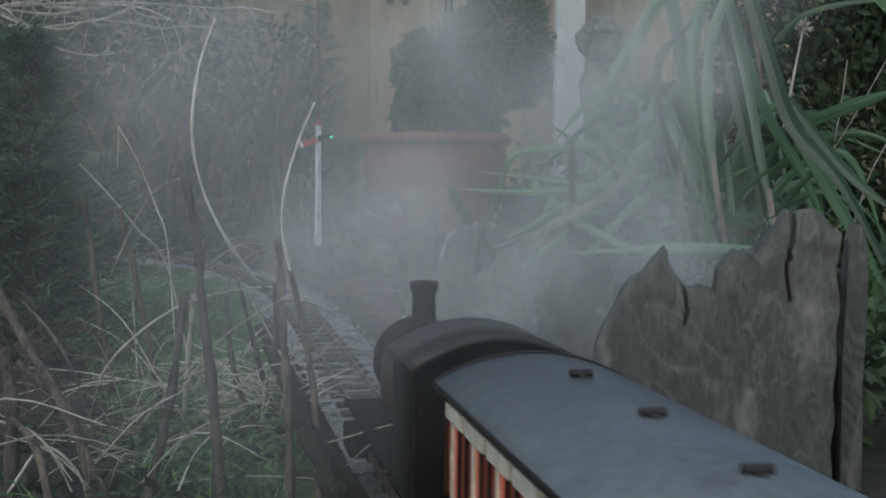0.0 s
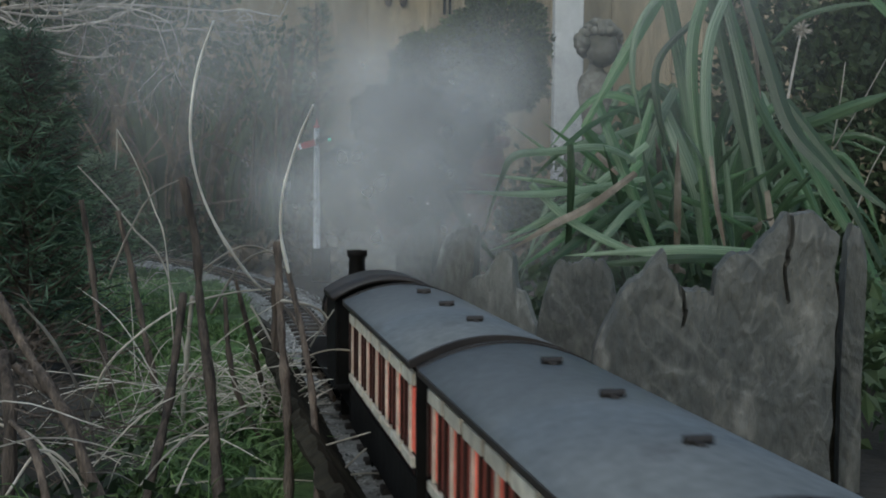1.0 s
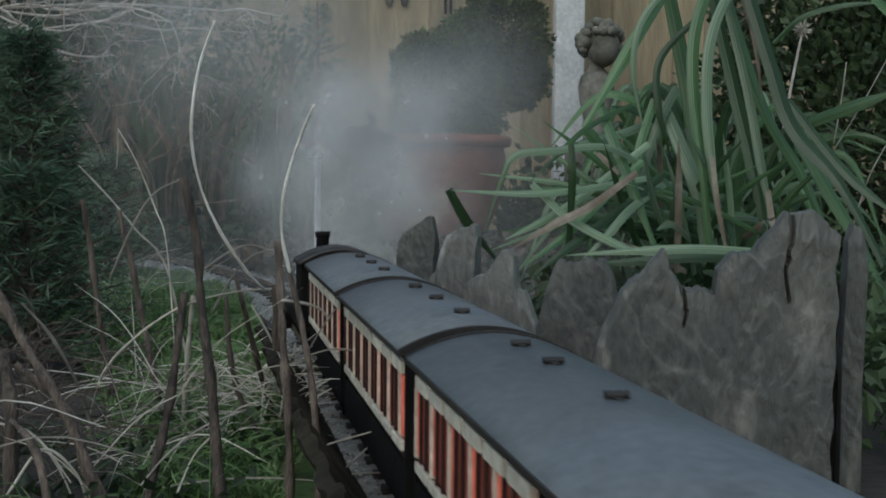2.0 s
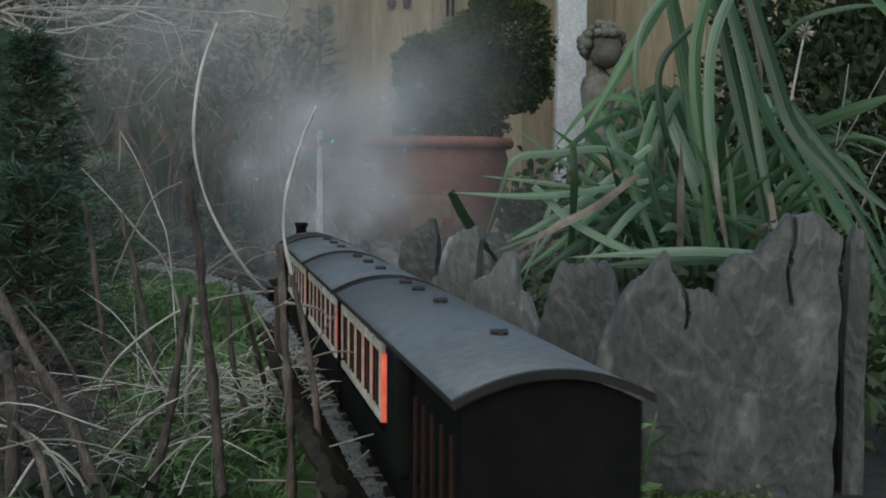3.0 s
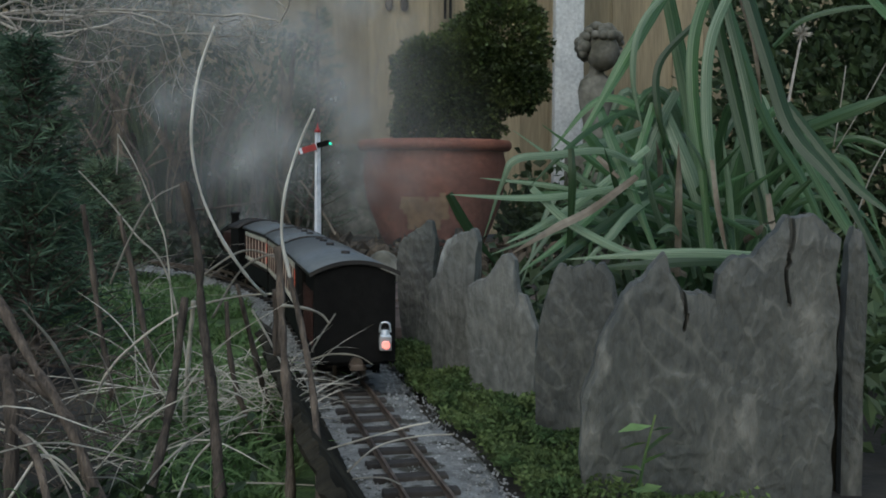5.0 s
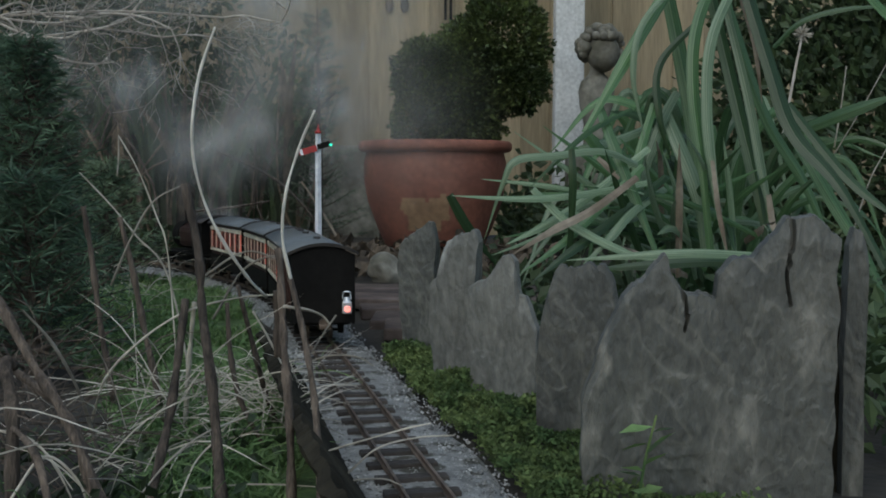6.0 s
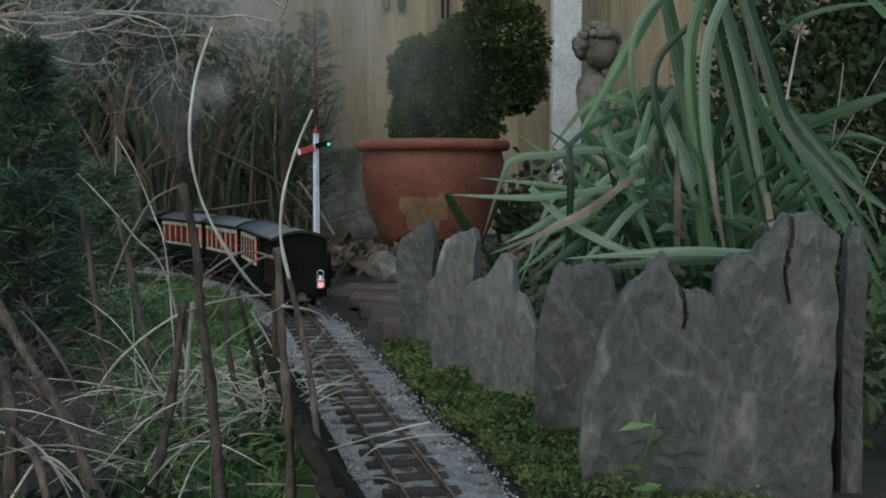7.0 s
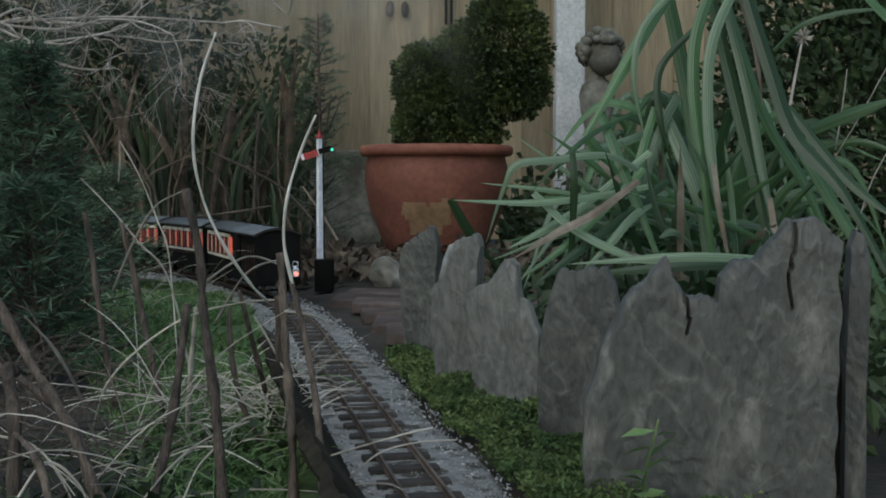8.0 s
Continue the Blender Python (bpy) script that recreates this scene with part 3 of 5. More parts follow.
# ---- small semaphore signal ----
sig_at = Vector((-0.273, 2.555, 0.0))
signal = thing("semaphore_signal", "small white model semaphore signal with red arm", "signal", Matrix.Translation(sig_at + Vector((0, 0, 0.053))) @ Matrix.Scale(0.804, 4))
part("base", box((0.012, 0, -0.022), (0.05, 0.05, 0.09), 0.004), BLACK, signal, "black base")
bm = bmesh.new()
add_rod(bm, (0, 0, 0.02), (0, 0, 0.355), 0.0095, 0.0075, 4)
part("post", bm, WHITE, signal, "white tapered post")
bm = bmesh.new()
add_lathe(bm, [(0.0, 0.353), (0.009, 0.354), (0.009, 0.36), (0.003, 0.362), (0.0045, 0.366), (0.0018, 0.37), (0.0009, 0.378), (0.0, 0.38)], 12)
part("finial", bm, SIGNAL_RED, signal, smooth=True)
arm_m = Matrix.Translation((0, -0.012, 0.315)) @ Matrix.Rotation(radians(-16), 4, "Y")
part("arm", box((-0.028, 0, 0), (0.05, 0.003, 0.017), 0.0008, arm_m), SIGNAL_RED, signal, "red semaphore arm")
part("arm_stripe", box((-0.046, -0.002, 0), (0.008, 0.002, 0.0165), 0.0004, arm_m), WHITE, signal, "white stripe")
part("spectacle_plate", box((0.018, 0, 0.002), (0.036, 0.003, 0.015), 0.001, arm_m), BLACK, signal)
bm = bmesh.new()
add_rod(bm, (0.036, -0.01, 0.323), (0.036, -0.017, 0.323), 0.0042, 0.0036, 14)
part("lamp_glass", bm, GREENLIGHT, signal, "small glowing green lamp")
for k in range(9):
    part("ladder_rung", rod((-0.008, 0.03, 0.04 + k * 0.033), (0.008, 0.03, 0.04 + k * 0.033), 0.0008, sides=5), BLACK, signal)
for sx in (-0.008, 0.008):
    part("ladder_stile", rod((sx, 0.045, 0.0), (sx, 0.025, 0.33), 0.001, sides=5), BLACK, signal)

# ---- the train ----
def arch(half, rise, n=14):
    return [(-half + 2 * half * i / n, rise * (1 - (2 * i / n - 1) ** 2)) for i in range(n + 1)]


def arched_shell(half, rise, y0, y1, z, thick):
    """A curved roof sheet from y0 to y1 with its edges at height z."""
    bm = bmesh.new()
    rows = [[bm.verts.new((x, y, z + r + o)) for x, r in arch(half, rise)] for y in (y0, y1) for o in (0, thick)]
    a, b, c, d = rows
    n = len(a) - 1
    for i in range(n):
        bm.faces.new((b[i], b[i + 1], d[i + 1], d[i]))
        bm.faces.new((a[i + 1], a[i], c[i], c[i + 1]))
        bm.faces.new((a[i], a[i + 1], b[i + 1], b[i]))
        bm.faces.new((c[i + 1], c[i], d[i], d[i + 1]))
    bm.faces.new((a[0], b[0], d[0], c[0]))
    bm.faces.new((b[n], a[n], c[n], d[n]))
    return bm


def arched_end(half, rise, y, z0, z1, thick):
    bm = bmesh.new()
    ring = [(x, z1 + r) for x, r in arch(half, rise)] + [(half, z0), (-half, z0)]
    f, b = [bm.verts.new((x, y, z)) for x, z in ring], [bm.verts.new((x, y + thick, z)) for x, z in ring]
    bm.faces.new(f), bm.faces.new(b[::-1])
    for i in range(len(f)):
        k = (i + 1) % len(f)
        bm.faces.new((f[k], f[i], b[i], b[k]))
    return bm


RAIL = 0.0135
SILL, CANT, HALF = 0.052, 0.1225, 0.0435


def wheelset(parent, y):
    for sx in (-1, 1):
        w = part("wheel", rod((sx * 0.0145, y, 0.0125), (sx * 0.0185, y, 0.0125), 0.0125, 0.0125, 20), STEEL, parent)
    part("axle", rod((-0.03, y, 0.0125), (0.03, y, 0.0125), 0.002), BLACK, parent)
    for sx in (-1, 1):
        part("axlebox", box((sx * 0.031, y, 0.016), (0.008, 0.012, 0.016), 0.001), BLACK, parent)


def coach(length, brake):
    """A four-wheeled saloon; its nose looks along +y, rail top at z = 0."""
    name = "brake_coach" if brake else "passenger_coach"
    label = "dark model brake coach with grey roof and red tail lamp" if brake else "red and cream model railway coach with grey roof"
    ob = thing(name, label, "railway coach")
    y0, y1 = -length / 2, length / 2
    part("body", box((0, 0, (SILL + CANT) / 2), (2 * HALF - 0.006, length - 0.004, CANT - SILL), 0.001), MAROON if not brake else BLACK, ob)
    part("underframe", box((0, 0, 0.038), (0.075, length - 0.01, 0.024), 0.001), BLACK, ob)
    for y in (y0, y1 - 0.004):
        part("end_panel", arched_end(HALF, 0.0115, y, 0.03, CANT, 0.004), BLACK, ob)
    roof = part("roof", arched_shell(0.048, 0.0125, y0 - 0.003, y1 + 0.003, CANT + 0.001, 0.0025), ROOF, ob, "curved grey roof", True)
    for y in (y0 - 0.004, y1 + 0.001):
        part("roof_rim", arched_shell(0.0485, 0.013, y, y + 0.003, CANT - 0.0005, 0.0045), ROOF_RIM, roof)
    for sx in (-1, 1):
        part("gutter", box((sx * 0.048, 0, CANT + 0.0015), (0.0018, length, 0.003), 0.0004), ROOF_RIM, roof)
    glazed = (y0 + 0.236, y1 - 0.006) if brake else (y0 + 0.006, y1 - 0.006)
    span = glazed[1] - glazed[0]
    n = round(span / 0.0145)
    for sx in (-1, 1):
        part("lower_panel", box((sx * (HALF - 0.002), 0, 0.042), (0.003, length - 0.004, 0.03), 0.0008), BLACK, ob)
        for k in range(n):
            y = glazed[0] + (k + 0.5) * span / n
            # every third blind carries the added glow
            part("window_blind", box((sx * (HALF - 0.0015), y, 0.0905), (0.002, span / n - 0.0032, 0.036), 0.0004), RED if k % 3 else RED_GLOW, ob)
            part("pillar", box((sx * (HALF - 0.0005), y + span / n / 2, 0.0905), (0.003, 0.0024, 0.039), 0.0004), CREAM if k % 3 == 0 else MAROON, ob)
        m = max(2, round(span / 0.042))
        for z, hgt in ((0.114, 0.0075), (0.067, 0.0055)):
            for k in range(m):
                part("cream_panel", box((sx * (HALF - 0.0002), glazed[0] + (k + 0.5) * span / m, z), (0.0034, span / m - 0.006, hgt), 0.0006), CREAM, ob)
    for y in (y0 + 0.06, y1 - 0.06):
        wheelset(ob, y)
    for sy, y in ((-1, y0), (1, y1)):
        part("coupling", box((0, y + sy * 0.008, 0.026), (0.014, 0.016, 0.006), 0.001), STEEL, ob)
        part("buffer", rod((0, y, 0.03), (0, y + sy * 0.012, 0.03), 0.006, 0.007, 14), STEEL, ob)
    vents = [0.1 * length, 0.28 * length, 0.4 * length, -0.25 * length] if brake else [-0.28 * length, 0.0, 0.28 * length]
    for y in vents:
        v = part("roof_vent", box((0.004, y, CANT + 0.0155), (0.004, 0.008, 0.0035), 0.001), ROOF_RIM, ob)
        part("vent_cap", rod((-0.001, y, CANT + 0.0175), (0.009, y, CANT + 0.0175), 0.0018, sides=12), ROOF_RIM, v)
    if brake:
        for sx in (-1, 1):
            bm = bmesh.new()
            add_box(bm, (sx * (HALF - 0.004), y0 + 0.165, 0.088), (0.02, 0.05, 0.074), 0.005)
            part("lookout", bm, BLACK, ob, "black projecting guard's lookout")
            # red strip ahead of the lookout, brightened by a glow in its material
            part("side_strip", box((sx * (HALF + 0.0005), y0 + 0.222, 0.0905), (0.006, 0.006, 0.044), 0.0006), STRIP, ob, "red panel with an added glow")
            for k in range(5):
                part("door_strip", box((sx * (HALF + 0.0005), y0 + 0.02 + k * 0.024, 0.075), (0.002, 0.002, 0.06), 0.0004), MAROON, ob)
        lamp = part("tail_lamp", box((0.031, y0 - 0.008, 0.0515), (0.013, 0.012, 0.017), 0.002), CHROME, ob, "small chrome tail lamp showing red")
        part("lens", rod((0.031, y0 - 0.013, 0.0495), (0.031, y0 - 0.0175, 0.0495), 0.0046, 0.004, 16), REDLIGHT, lamp, "glowing red lens")
        part("cap", rod((0.031, y0 - 0.008, 0.0595), (0.031, y0 - 0.008, 0.0655), 0.0055, 0.004, 12), CHROME, lamp)
        bm = bmesh.new()
        add_tube(bm, [(0.025, y0 - 0.008, 0.0625), (0.027, y0 - 0.008, 0.072), (0.035, y0 - 0.008, 0.072), (0.037, y0 - 0.008, 0.0625)], 0.001, 0.001)
        part("handle", bm, CHROME, lamp)
    return ob


def engine():
    """A small saddle-tank engine."""
    ob = thing("steam_engine", "small dark brown model steam engine", "steam engine")
    part("frame", box((0, 0, 0.034), (0.07, 0.29, 0.018), 0.002), BLACK, ob)
    part("footplate", box((0, 0, 0.045), (0.098, 0.3, 0.004), 0.001), BLACK, ob)
    part("boiler", rod((0, -0.06, 0.085), (0, 0.09, 0.085), 0.03, 0.03, 28), MAROON, ob, smooth=False)
    bm = bmesh.new()
    add_box(bm, (0, -0.012, 0.084), (0.078, 0.11, 0.05), 0.014)
    part("saddle_tank", bm, MAROON, ob, "dark maroon saddle tank")
    part("smokebox", rod((0, 0.055, 0.085), (0, 0.1, 0.085), 0.034, 0.034, 28), BLACK, ob)
    bm = bmesh.new()
    add_lathe(bm, [(0.012, 0.108), (0.009, 0.116), (0.0085, 0.136), (0.0105, 0.138), (0.0105, 0.144), (0.007, 0.144), (0.0065, 0.12)], 20, Matrix.Translation((0, 0.075, 0.003)))
    part("chimney", bm, BLACK, ob, "black chimney", True)
    bm = bmesh.new()
    add_lathe(bm, [(0.014, 0.1), (0.014, 0.118), (0.01, 0.126), (0.0, 0.129)], 20, Matrix.Translation((0, -0.01, 0)))
    part("dome", bm, STEEL, ob, smooth=True)
    for sx in (-1, 1):
        part("cab_side", box((sx * 0.046, -0.11, 0.084), (0.003, 0.066, 0.076), 0.001), BLACK, ob)
        part("cylinder_block", box((sx * 0.044, 0.1, 0.026), (0.02, 0.045, 0.02), 0.003), BLACK, ob)
        part("coupling_rod", box((sx * 0.04, 0, 0.02), (0.003, 0.14, 0.006), 0.001), STEEL, ob)
    part("cab_front", arched_end(0.046, 0.015, -0.08, 0.046, 0.12, 0.003), BLACK, ob)
    part("cab_back", arched_end(0.046, 0.015, -0.142, 0.046, 0.12, 0.003), BLACK, ob)
    part("cab_roof", arched_shell(0.05, 0.0165, -0.15, -0.07, 0.119, 0.0035), ROOF_RIM, ob, "dark brown arched cab roof", True)
    for y in (-0.08, 0.0, 0.07):
        wheelset(ob, y)
    part("buffer", rod((0, -0.15, 0.03), (0, -0.166, 0.03), 0.007, 0.008, 14), STEEL, ob)
    part("front_buffer", rod((0, 0.15, 0.03), (0, 0.166, 0.03), 0.007, 0.008, 14), STEEL, ob)
    return ob


COACH, BRAKE, GAP = 0.295, 0.475, 0.028
brake = coach(BRAKE, True)
second = coach(COACH, False)
first = copy_thing(second, Matrix())
loco = engine()

# ---- planting ----
FACE = (0, -1, 0.35)
strap = thing("strap_leaf_plant", "large clump of arching green strap leaves behind the slates", "plant", Matrix.Translation((0.42, 1.75, 0)))


def leaf(width, material, *points, fold=0.22, twist=0.0, tip=0.06):
    bm = bmesh.new()
    add_blade(bm, [Vector(q) - Vector((0.42, 1.75, 0)) for q in points], width * 0.74, FACE, fold, 7, 0.8, tip, twist)
    part("leaf", bm, material, strap, "" if material is STRAP else "pale or withered leaf")


leaf(0.024, STRAP, (0.345, 1.600, 0.560), (0.258, 1.560, 0.421), (0.188, 1.530, 0.301), tip=0.5)
leaf(0.024, STRAP, (0.188, 1.530, 0.303), (0.256, 1.560, 0.228), (0.346, 1.600, 0.146), tip=0.3)
leaf(0.012, STRAP_PALE, (0.333, 1.580, 0.518), (0.268, 1.550, 0.450), (0.253, 1.540, 0.378), (0.271, 1.550, 0.296))
leaf(0.014, STRAP, (0.354, 1.600, 0.460), (0.296, 1.580, 0.397), (0.294, 1.570, 0.328), (0.315, 1.580, 0.259))
leaf(0.022, STRAP, (0.399, 1.600, 0.568), (0.341, 1.550, 0.454), (0.328, 1.520, 0.362), (0.338, 1.500, 0.251), (0.352, 1.500, 0.133), tip=0.6)
leaf(0.020, STRAP_PALE, (0.410, 1.580, 0.533), (0.353, 1.520, 0.428), (0.342, 1.500, 0.331), (0.351, 1.490, 0.236), (0.370, 1.490, 0.134))
leaf(0.030, STRAP, (0.306, 1.660, 0.564), (0.331, 1.640, 0.434), (0.349, 1.620, 0.322), (0.359, 1.600, 0.220), (0.366, 1.600, 0.126))
leaf(0.026, STRAP, (0.369, 1.620, 0.510), (0.403, 1.580, 0.336), (0.424, 1.560, 0.236), (0.443, 1.550, 0.130), tip=0.5)
leaf(0.018, STRAP_PALE, (0.389, 1.600, 0.476), (0.414, 1.570, 0.350), (0.430, 1.550, 0.244), (0.449, 1.540, 0.153))
leaf(0.022, STRAP, (0.395, 1.680, 0.536), (0.458, 1.660, 0.340), (0.517, 1.650, 0.236), (0.572, 1.650, 0.114))
leaf(0.028, STRAP, (0.395, 1.600, 0.560), (0.435, 1.550, 0.394), (0.460, 1.520, 0.303), (0.508, 1.470, 0.229), (0.563, 1.420, 0.104), tip=0.5)
leaf(0.024, STRAP, (0.412, 1.620, 0.541), (0.459, 1.580, 0.351), (0.498, 1.530, 0.243), (0.549, 1.480, 0.135), (0.583, 1.450, 0.044), tip=0.4)
leaf(0.020, STRAP, (0.476, 1.600, 0.345), (0.543, 1.550, 0.244), (0.600, 1.500, 0.185))
leaf(0.016, STRAP_PALE, (0.410, 1.400, 0.146), (0.316, 1.380, 0.152), (0.248, 1.380, 0.150), (0.152, 1.400, 0.142))
leaf(0.016, STRAP, (0.409, 1.420, 0.139), (0.313, 1.400, 0.140), (0.238, 1.400, 0.135), (0.179, 1.420, 0.129))
leaf(0.014, STRAP_PALE, (0.254, 1.500, 0.258), (0.204, 1.460, 0.275), (0.138, 1.440, 0.269), (0.092, 1.430, 0.263), (0.076, 1.430, 0.236), (0.054, 1.450, 0.165))
leaf(0.013, STRAP_PALE, (0.268, 1.500, 0.236), (0.175, 1.450, 0.221), (0.101, 1.420, 0.216), (0.009, 1.400, 0.220))
leaf(0.017, STRAP, (0.009, 1.400, 0.221), (0.032, 1.420, 0.181), (0.069, 1.460, 0.133), tip=0.4)
leaf(0.013, STRAP, (0.159, 1.420, 0.277), (0.161, 1.420, 0.230), (0.160, 1.440, 0.138), tip=0.8)
leaf(0.010, STRAP, (0.254, 1.550, 0.334), (0.191, 1.500, 0.302), (0.147, 1.460, 0.265), (0.112, 1.450, 0.231))
leaf(0.015, STRAP_PALE, (0.113, 1.440, 0.228), (0.158, 1.430, 0.186), (0.220, 1.420, 0.153), (0.276, 1.420, 0.136))
leaf(0.014, STRAP_DEAD, (0.247, 1.460, 0.243), (0.185, 1.420, 0.202), (0.135, 1.400, 0.178), (0.080, 1.380, 0.147))
leaf(0.015, STRAP_PALE, (0.272, 1.520, 0.281), (0.185, 1.480, 0.215), (0.125, 1.450, 0.180), (0.080, 1.430, 0.159))
leaf(0.015, STRAP, (0.261, 1.500, 0.258), (0.213, 1.470, 0.215), (0.153, 1.440, 0.162), (0.098, 1.420, 0.124))
leaf(0.016, STRAP, (0.294, 1.520, 0.243), (0.219, 1.460, 0.190), (0.157, 1.420, 0.149), (0.111, 1.400, 0.116))
leaf(0.015, STRAP_PALE, (0.298, 1.540, 0.228), (0.240, 1.460, 0.197), (0.208, 1.430, 0.166), (0.175, 1.420, 0.136))
leaf(0.020, STRAP, (0.208, 1.550, 0.341), (0.224, 1.500, 0.280), (0.251, 1.480, 0.207), (0.279, 1.470, 0.135), tip=0.5)
leaf(0.028, STRAP_PALE, (0.309, 1.600, 0.329), (0.323, 1.570, 0.282), (0.342, 1.550, 0.221), (0.354, 1.550, 0.145), tip=0.5)
leaf(0.020, STRAP, (0.370, 1.660, 0.284), (0.321, 1.620, 0.307), (0.270, 1.600, 0.327), (0.228, 1.580, 0.333))
leaf(0.018, STRAP_PALE, (0.328, 1.660, 0.328), (0.254, 1.600, 0.298), (0.203, 1.560, 0.285), (0.162, 1.540, 0.277))
leaf(0.020, STRAP_PALE, (0.328, 1.620, 0.362), (0.297, 1.580, 0.313), (0.268, 1.560, 0.236), (0.257, 1.560, 0.160))
leaf(0.018, STRAP, (0.289, 1.580, 0.343), (0.262, 1.550, 0.259), (0.258, 1.540, 0.183), (0.262, 1.540, 0.130))
leaf(0.010, STRAP_DEAD, (0.194, 1.440, 0.267), (0.207, 1.440, 0.255), (0.221, 1.440, 0.241), tip=0.6)
leaf(0.009, STRAP_DEAD, (0.346, 1.480, 0.265), (0.353, 1.470, 0.200), (0.365, 1.460, 0.136))
leaf(0.012, STRAP_DEAD, (0.433, 1.530, 0.221), (0.439, 1.530, 0.184), (0.444, 1.520, 0.160), tip=0.6)
leaf(0.010, STRAP_DEAD, (0.408, 1.600, 0.491), (0.423, 1.580, 0.427), (0.433, 1.570, 0.343))
leaf(0.026, STRAP, (0.519, 1.700, 0.310), (0.579, 1.660, 0.336), (0.643, 1.620, 0.362))
leaf(0.020, STRAP, (0.606, 1.700, 0.523), (0.656, 1.700, 0.474), (0.707, 1.700, 0.441))
leaf(0.012, STRAP, (0.512, 1.800, 0.444), (0.549, 1.780, 0.481), (0.611, 1.760, 0.498), (0.688, 1.740, 0.500))
for k in range(80):  # the rest of the clump, crossing behind
    a = rnd(0.33, 0.6)
    root = Vector((0.42 + rnd(-0.09, 0.1), 1.85 + rnd(-0.08, 0.12), 0.02))
    out = Vector((rnd(-0.3, 0.3), rnd(-0.2, 0.15), 0)) * rnd(0.5, 1.0)
    high = rnd(0.14, 0.36)
    leaf(rnd(0.012, 0.022), STRAP if k % 4 else STRAP_PALE, root, root + out * 0.3 + Vector((0, 0, high * 0.75)), root + out * 0.75 + Vector((0, 0, high)),
         root + out * 1.15 + Vector((rnd(-0.03, 0.03), 0, high * rnd(0.2, 0.9))), twist=rnd(-0.6, 0.6))


random.seed(17)
for k in range(50):  # stiff straight leaves crossing low in front
    root = Vector((rnd(0.26, 0.44), rnd(1.55, 1.68), rnd(0.1, 0.2)))
    tip = Vector((root.x - rnd(0.02, 0.26), root.y - rnd(0.02, 0.18), rnd(0.12, 0.31)))
    if k % 5 == 0:
        tip.x = root.x + rnd(-0.02, 0.1)
    mid = (root + tip) / 2 + Vector((rnd(-0.01, 0.01), 0, rnd(0.0, 0.025)))
    leaf(rnd(0.01, 0.017), (STRAP, STRAP, STRAP_PALE, STRAP, STRAP_PALE, STRAP_DEAD)[k % 6] if k % 12 == 5 else (STRAP, STRAP_PALE)[k % 3 == 1], root, mid, tip, fold=0.3)


# dead stalks and dry straw in front
def stalk(r1, r2, material, *points, label="brown dead plant stalk standing in the border"):
    bm = bmesh.new()
    thin = 0.78 if material is STALK else 0.62
    add_tube(bm, points, r1 * thin, r2 * thin, 7, 8, 0.5)
    ob = part("dead_stalk" if material is STALK else "dry_stem", bm, material, None, "", True)
    tagged(ob, label, "dead stalk", "dead stalks in the border")


PALE = "pale dry straw stem bending over the border"
stalk(0.0058, 0.0042, STALK, (-0.152, 0.800, -0.012), (-0.159, 0.820, 0.019), (-0.168, 0.840, 0.085), (-0.179, 0.860, 0.141), (-0.184, 0.870, 0.187), (-0.196, 0.880, 0.236))
stalk(0.0048, 0.004, STALK, (-0.208, 0.800, 0.000), (-0.201, 0.840, 0.060), (-0.198, 0.860, 0.103), (-0.196, 0.880, 0.148))
stalk(0.0042, 0.0035, STRAW, (-0.247, 1.100, -0.002), (-0.238, 1.080, 0.067), (-0.228, 1.060, 0.126), label=PALE)
stalk(0.005, 0.0042, STALK, (-0.110, 0.840, -0.024), (-0.114, 0.860, 0.056), (-0.121, 0.880, 0.117), (-0.127, 0.900, 0.186))
stalk(0.0055, 0.005, STALK, (-0.127, 0.900, 0.101), (-0.128, 0.900, 0.128), (-0.128, 0.900, 0.153))
stalk(0.0036, 0.0026, STALK, (-0.083, 0.790, -0.009), (-0.090, 0.820, 0.073), (-0.101, 0.840, 0.127), (-0.112, 0.850, 0.168))
stalk(0.002, 0.0015, BLEACHED, (-0.111, 0.8495, 0.165), (-0.116, 0.840, 0.198), (-0.112, 0.830, 0.231), (-0.102, 0.830, 0.264), (-0.090, 0.820, 0.289), label=PALE)
stalk(0.0021, 0.0016, BLEACHED, (-0.137, 0.900, 0.148), (-0.145, 0.860, 0.167), (-0.161, 0.840, 0.198), (-0.173, 0.830, 0.231), (-0.177, 0.820, 0.268), (-0.172, 0.820, 0.311), (-0.160, 0.820, 0.347), label=PALE)
stalk(0.004, 0.003, STALK, (-0.162, 1.120, -0.000), (-0.171, 1.100, 0.042), (-0.180, 1.080, 0.094), (-0.188, 1.060, 0.142))
stalk(0.0035, 0.003, STALK, (-0.163, 1.050, -0.006), (-0.184, 1.050, 0.036), (-0.193, 1.050, 0.078), (-0.196, 1.050, 0.127))
stalk(0.0042, 0.0035, STALK, (-0.264, 1.100, -0.007), (-0.285, 1.100, 0.097), (-0.295, 1.100, 0.151), (-0.307, 1.100, 0.203))
stalk(0.0042, 0.0035, STALK, (-0.329, 1.150, 0.016), (-0.342, 1.150, 0.096), (-0.349, 1.150, 0.159), (-0.357, 1.150, 0.212))
stalk(0.006, 0.0045, STALK, (-0.227, 0.780, 0.003), (-0.261, 0.800, 0.069), (-0.293, 0.820, 0.109), (-0.328, 0.840, 0.160))
stalk(0.0065, 0.005, STALK, (-0.296, 0.780, -0.005), (-0.300, 0.800, 0.073), (-0.312, 0.820, 0.107), (-0.309, 0.830, 0.104))
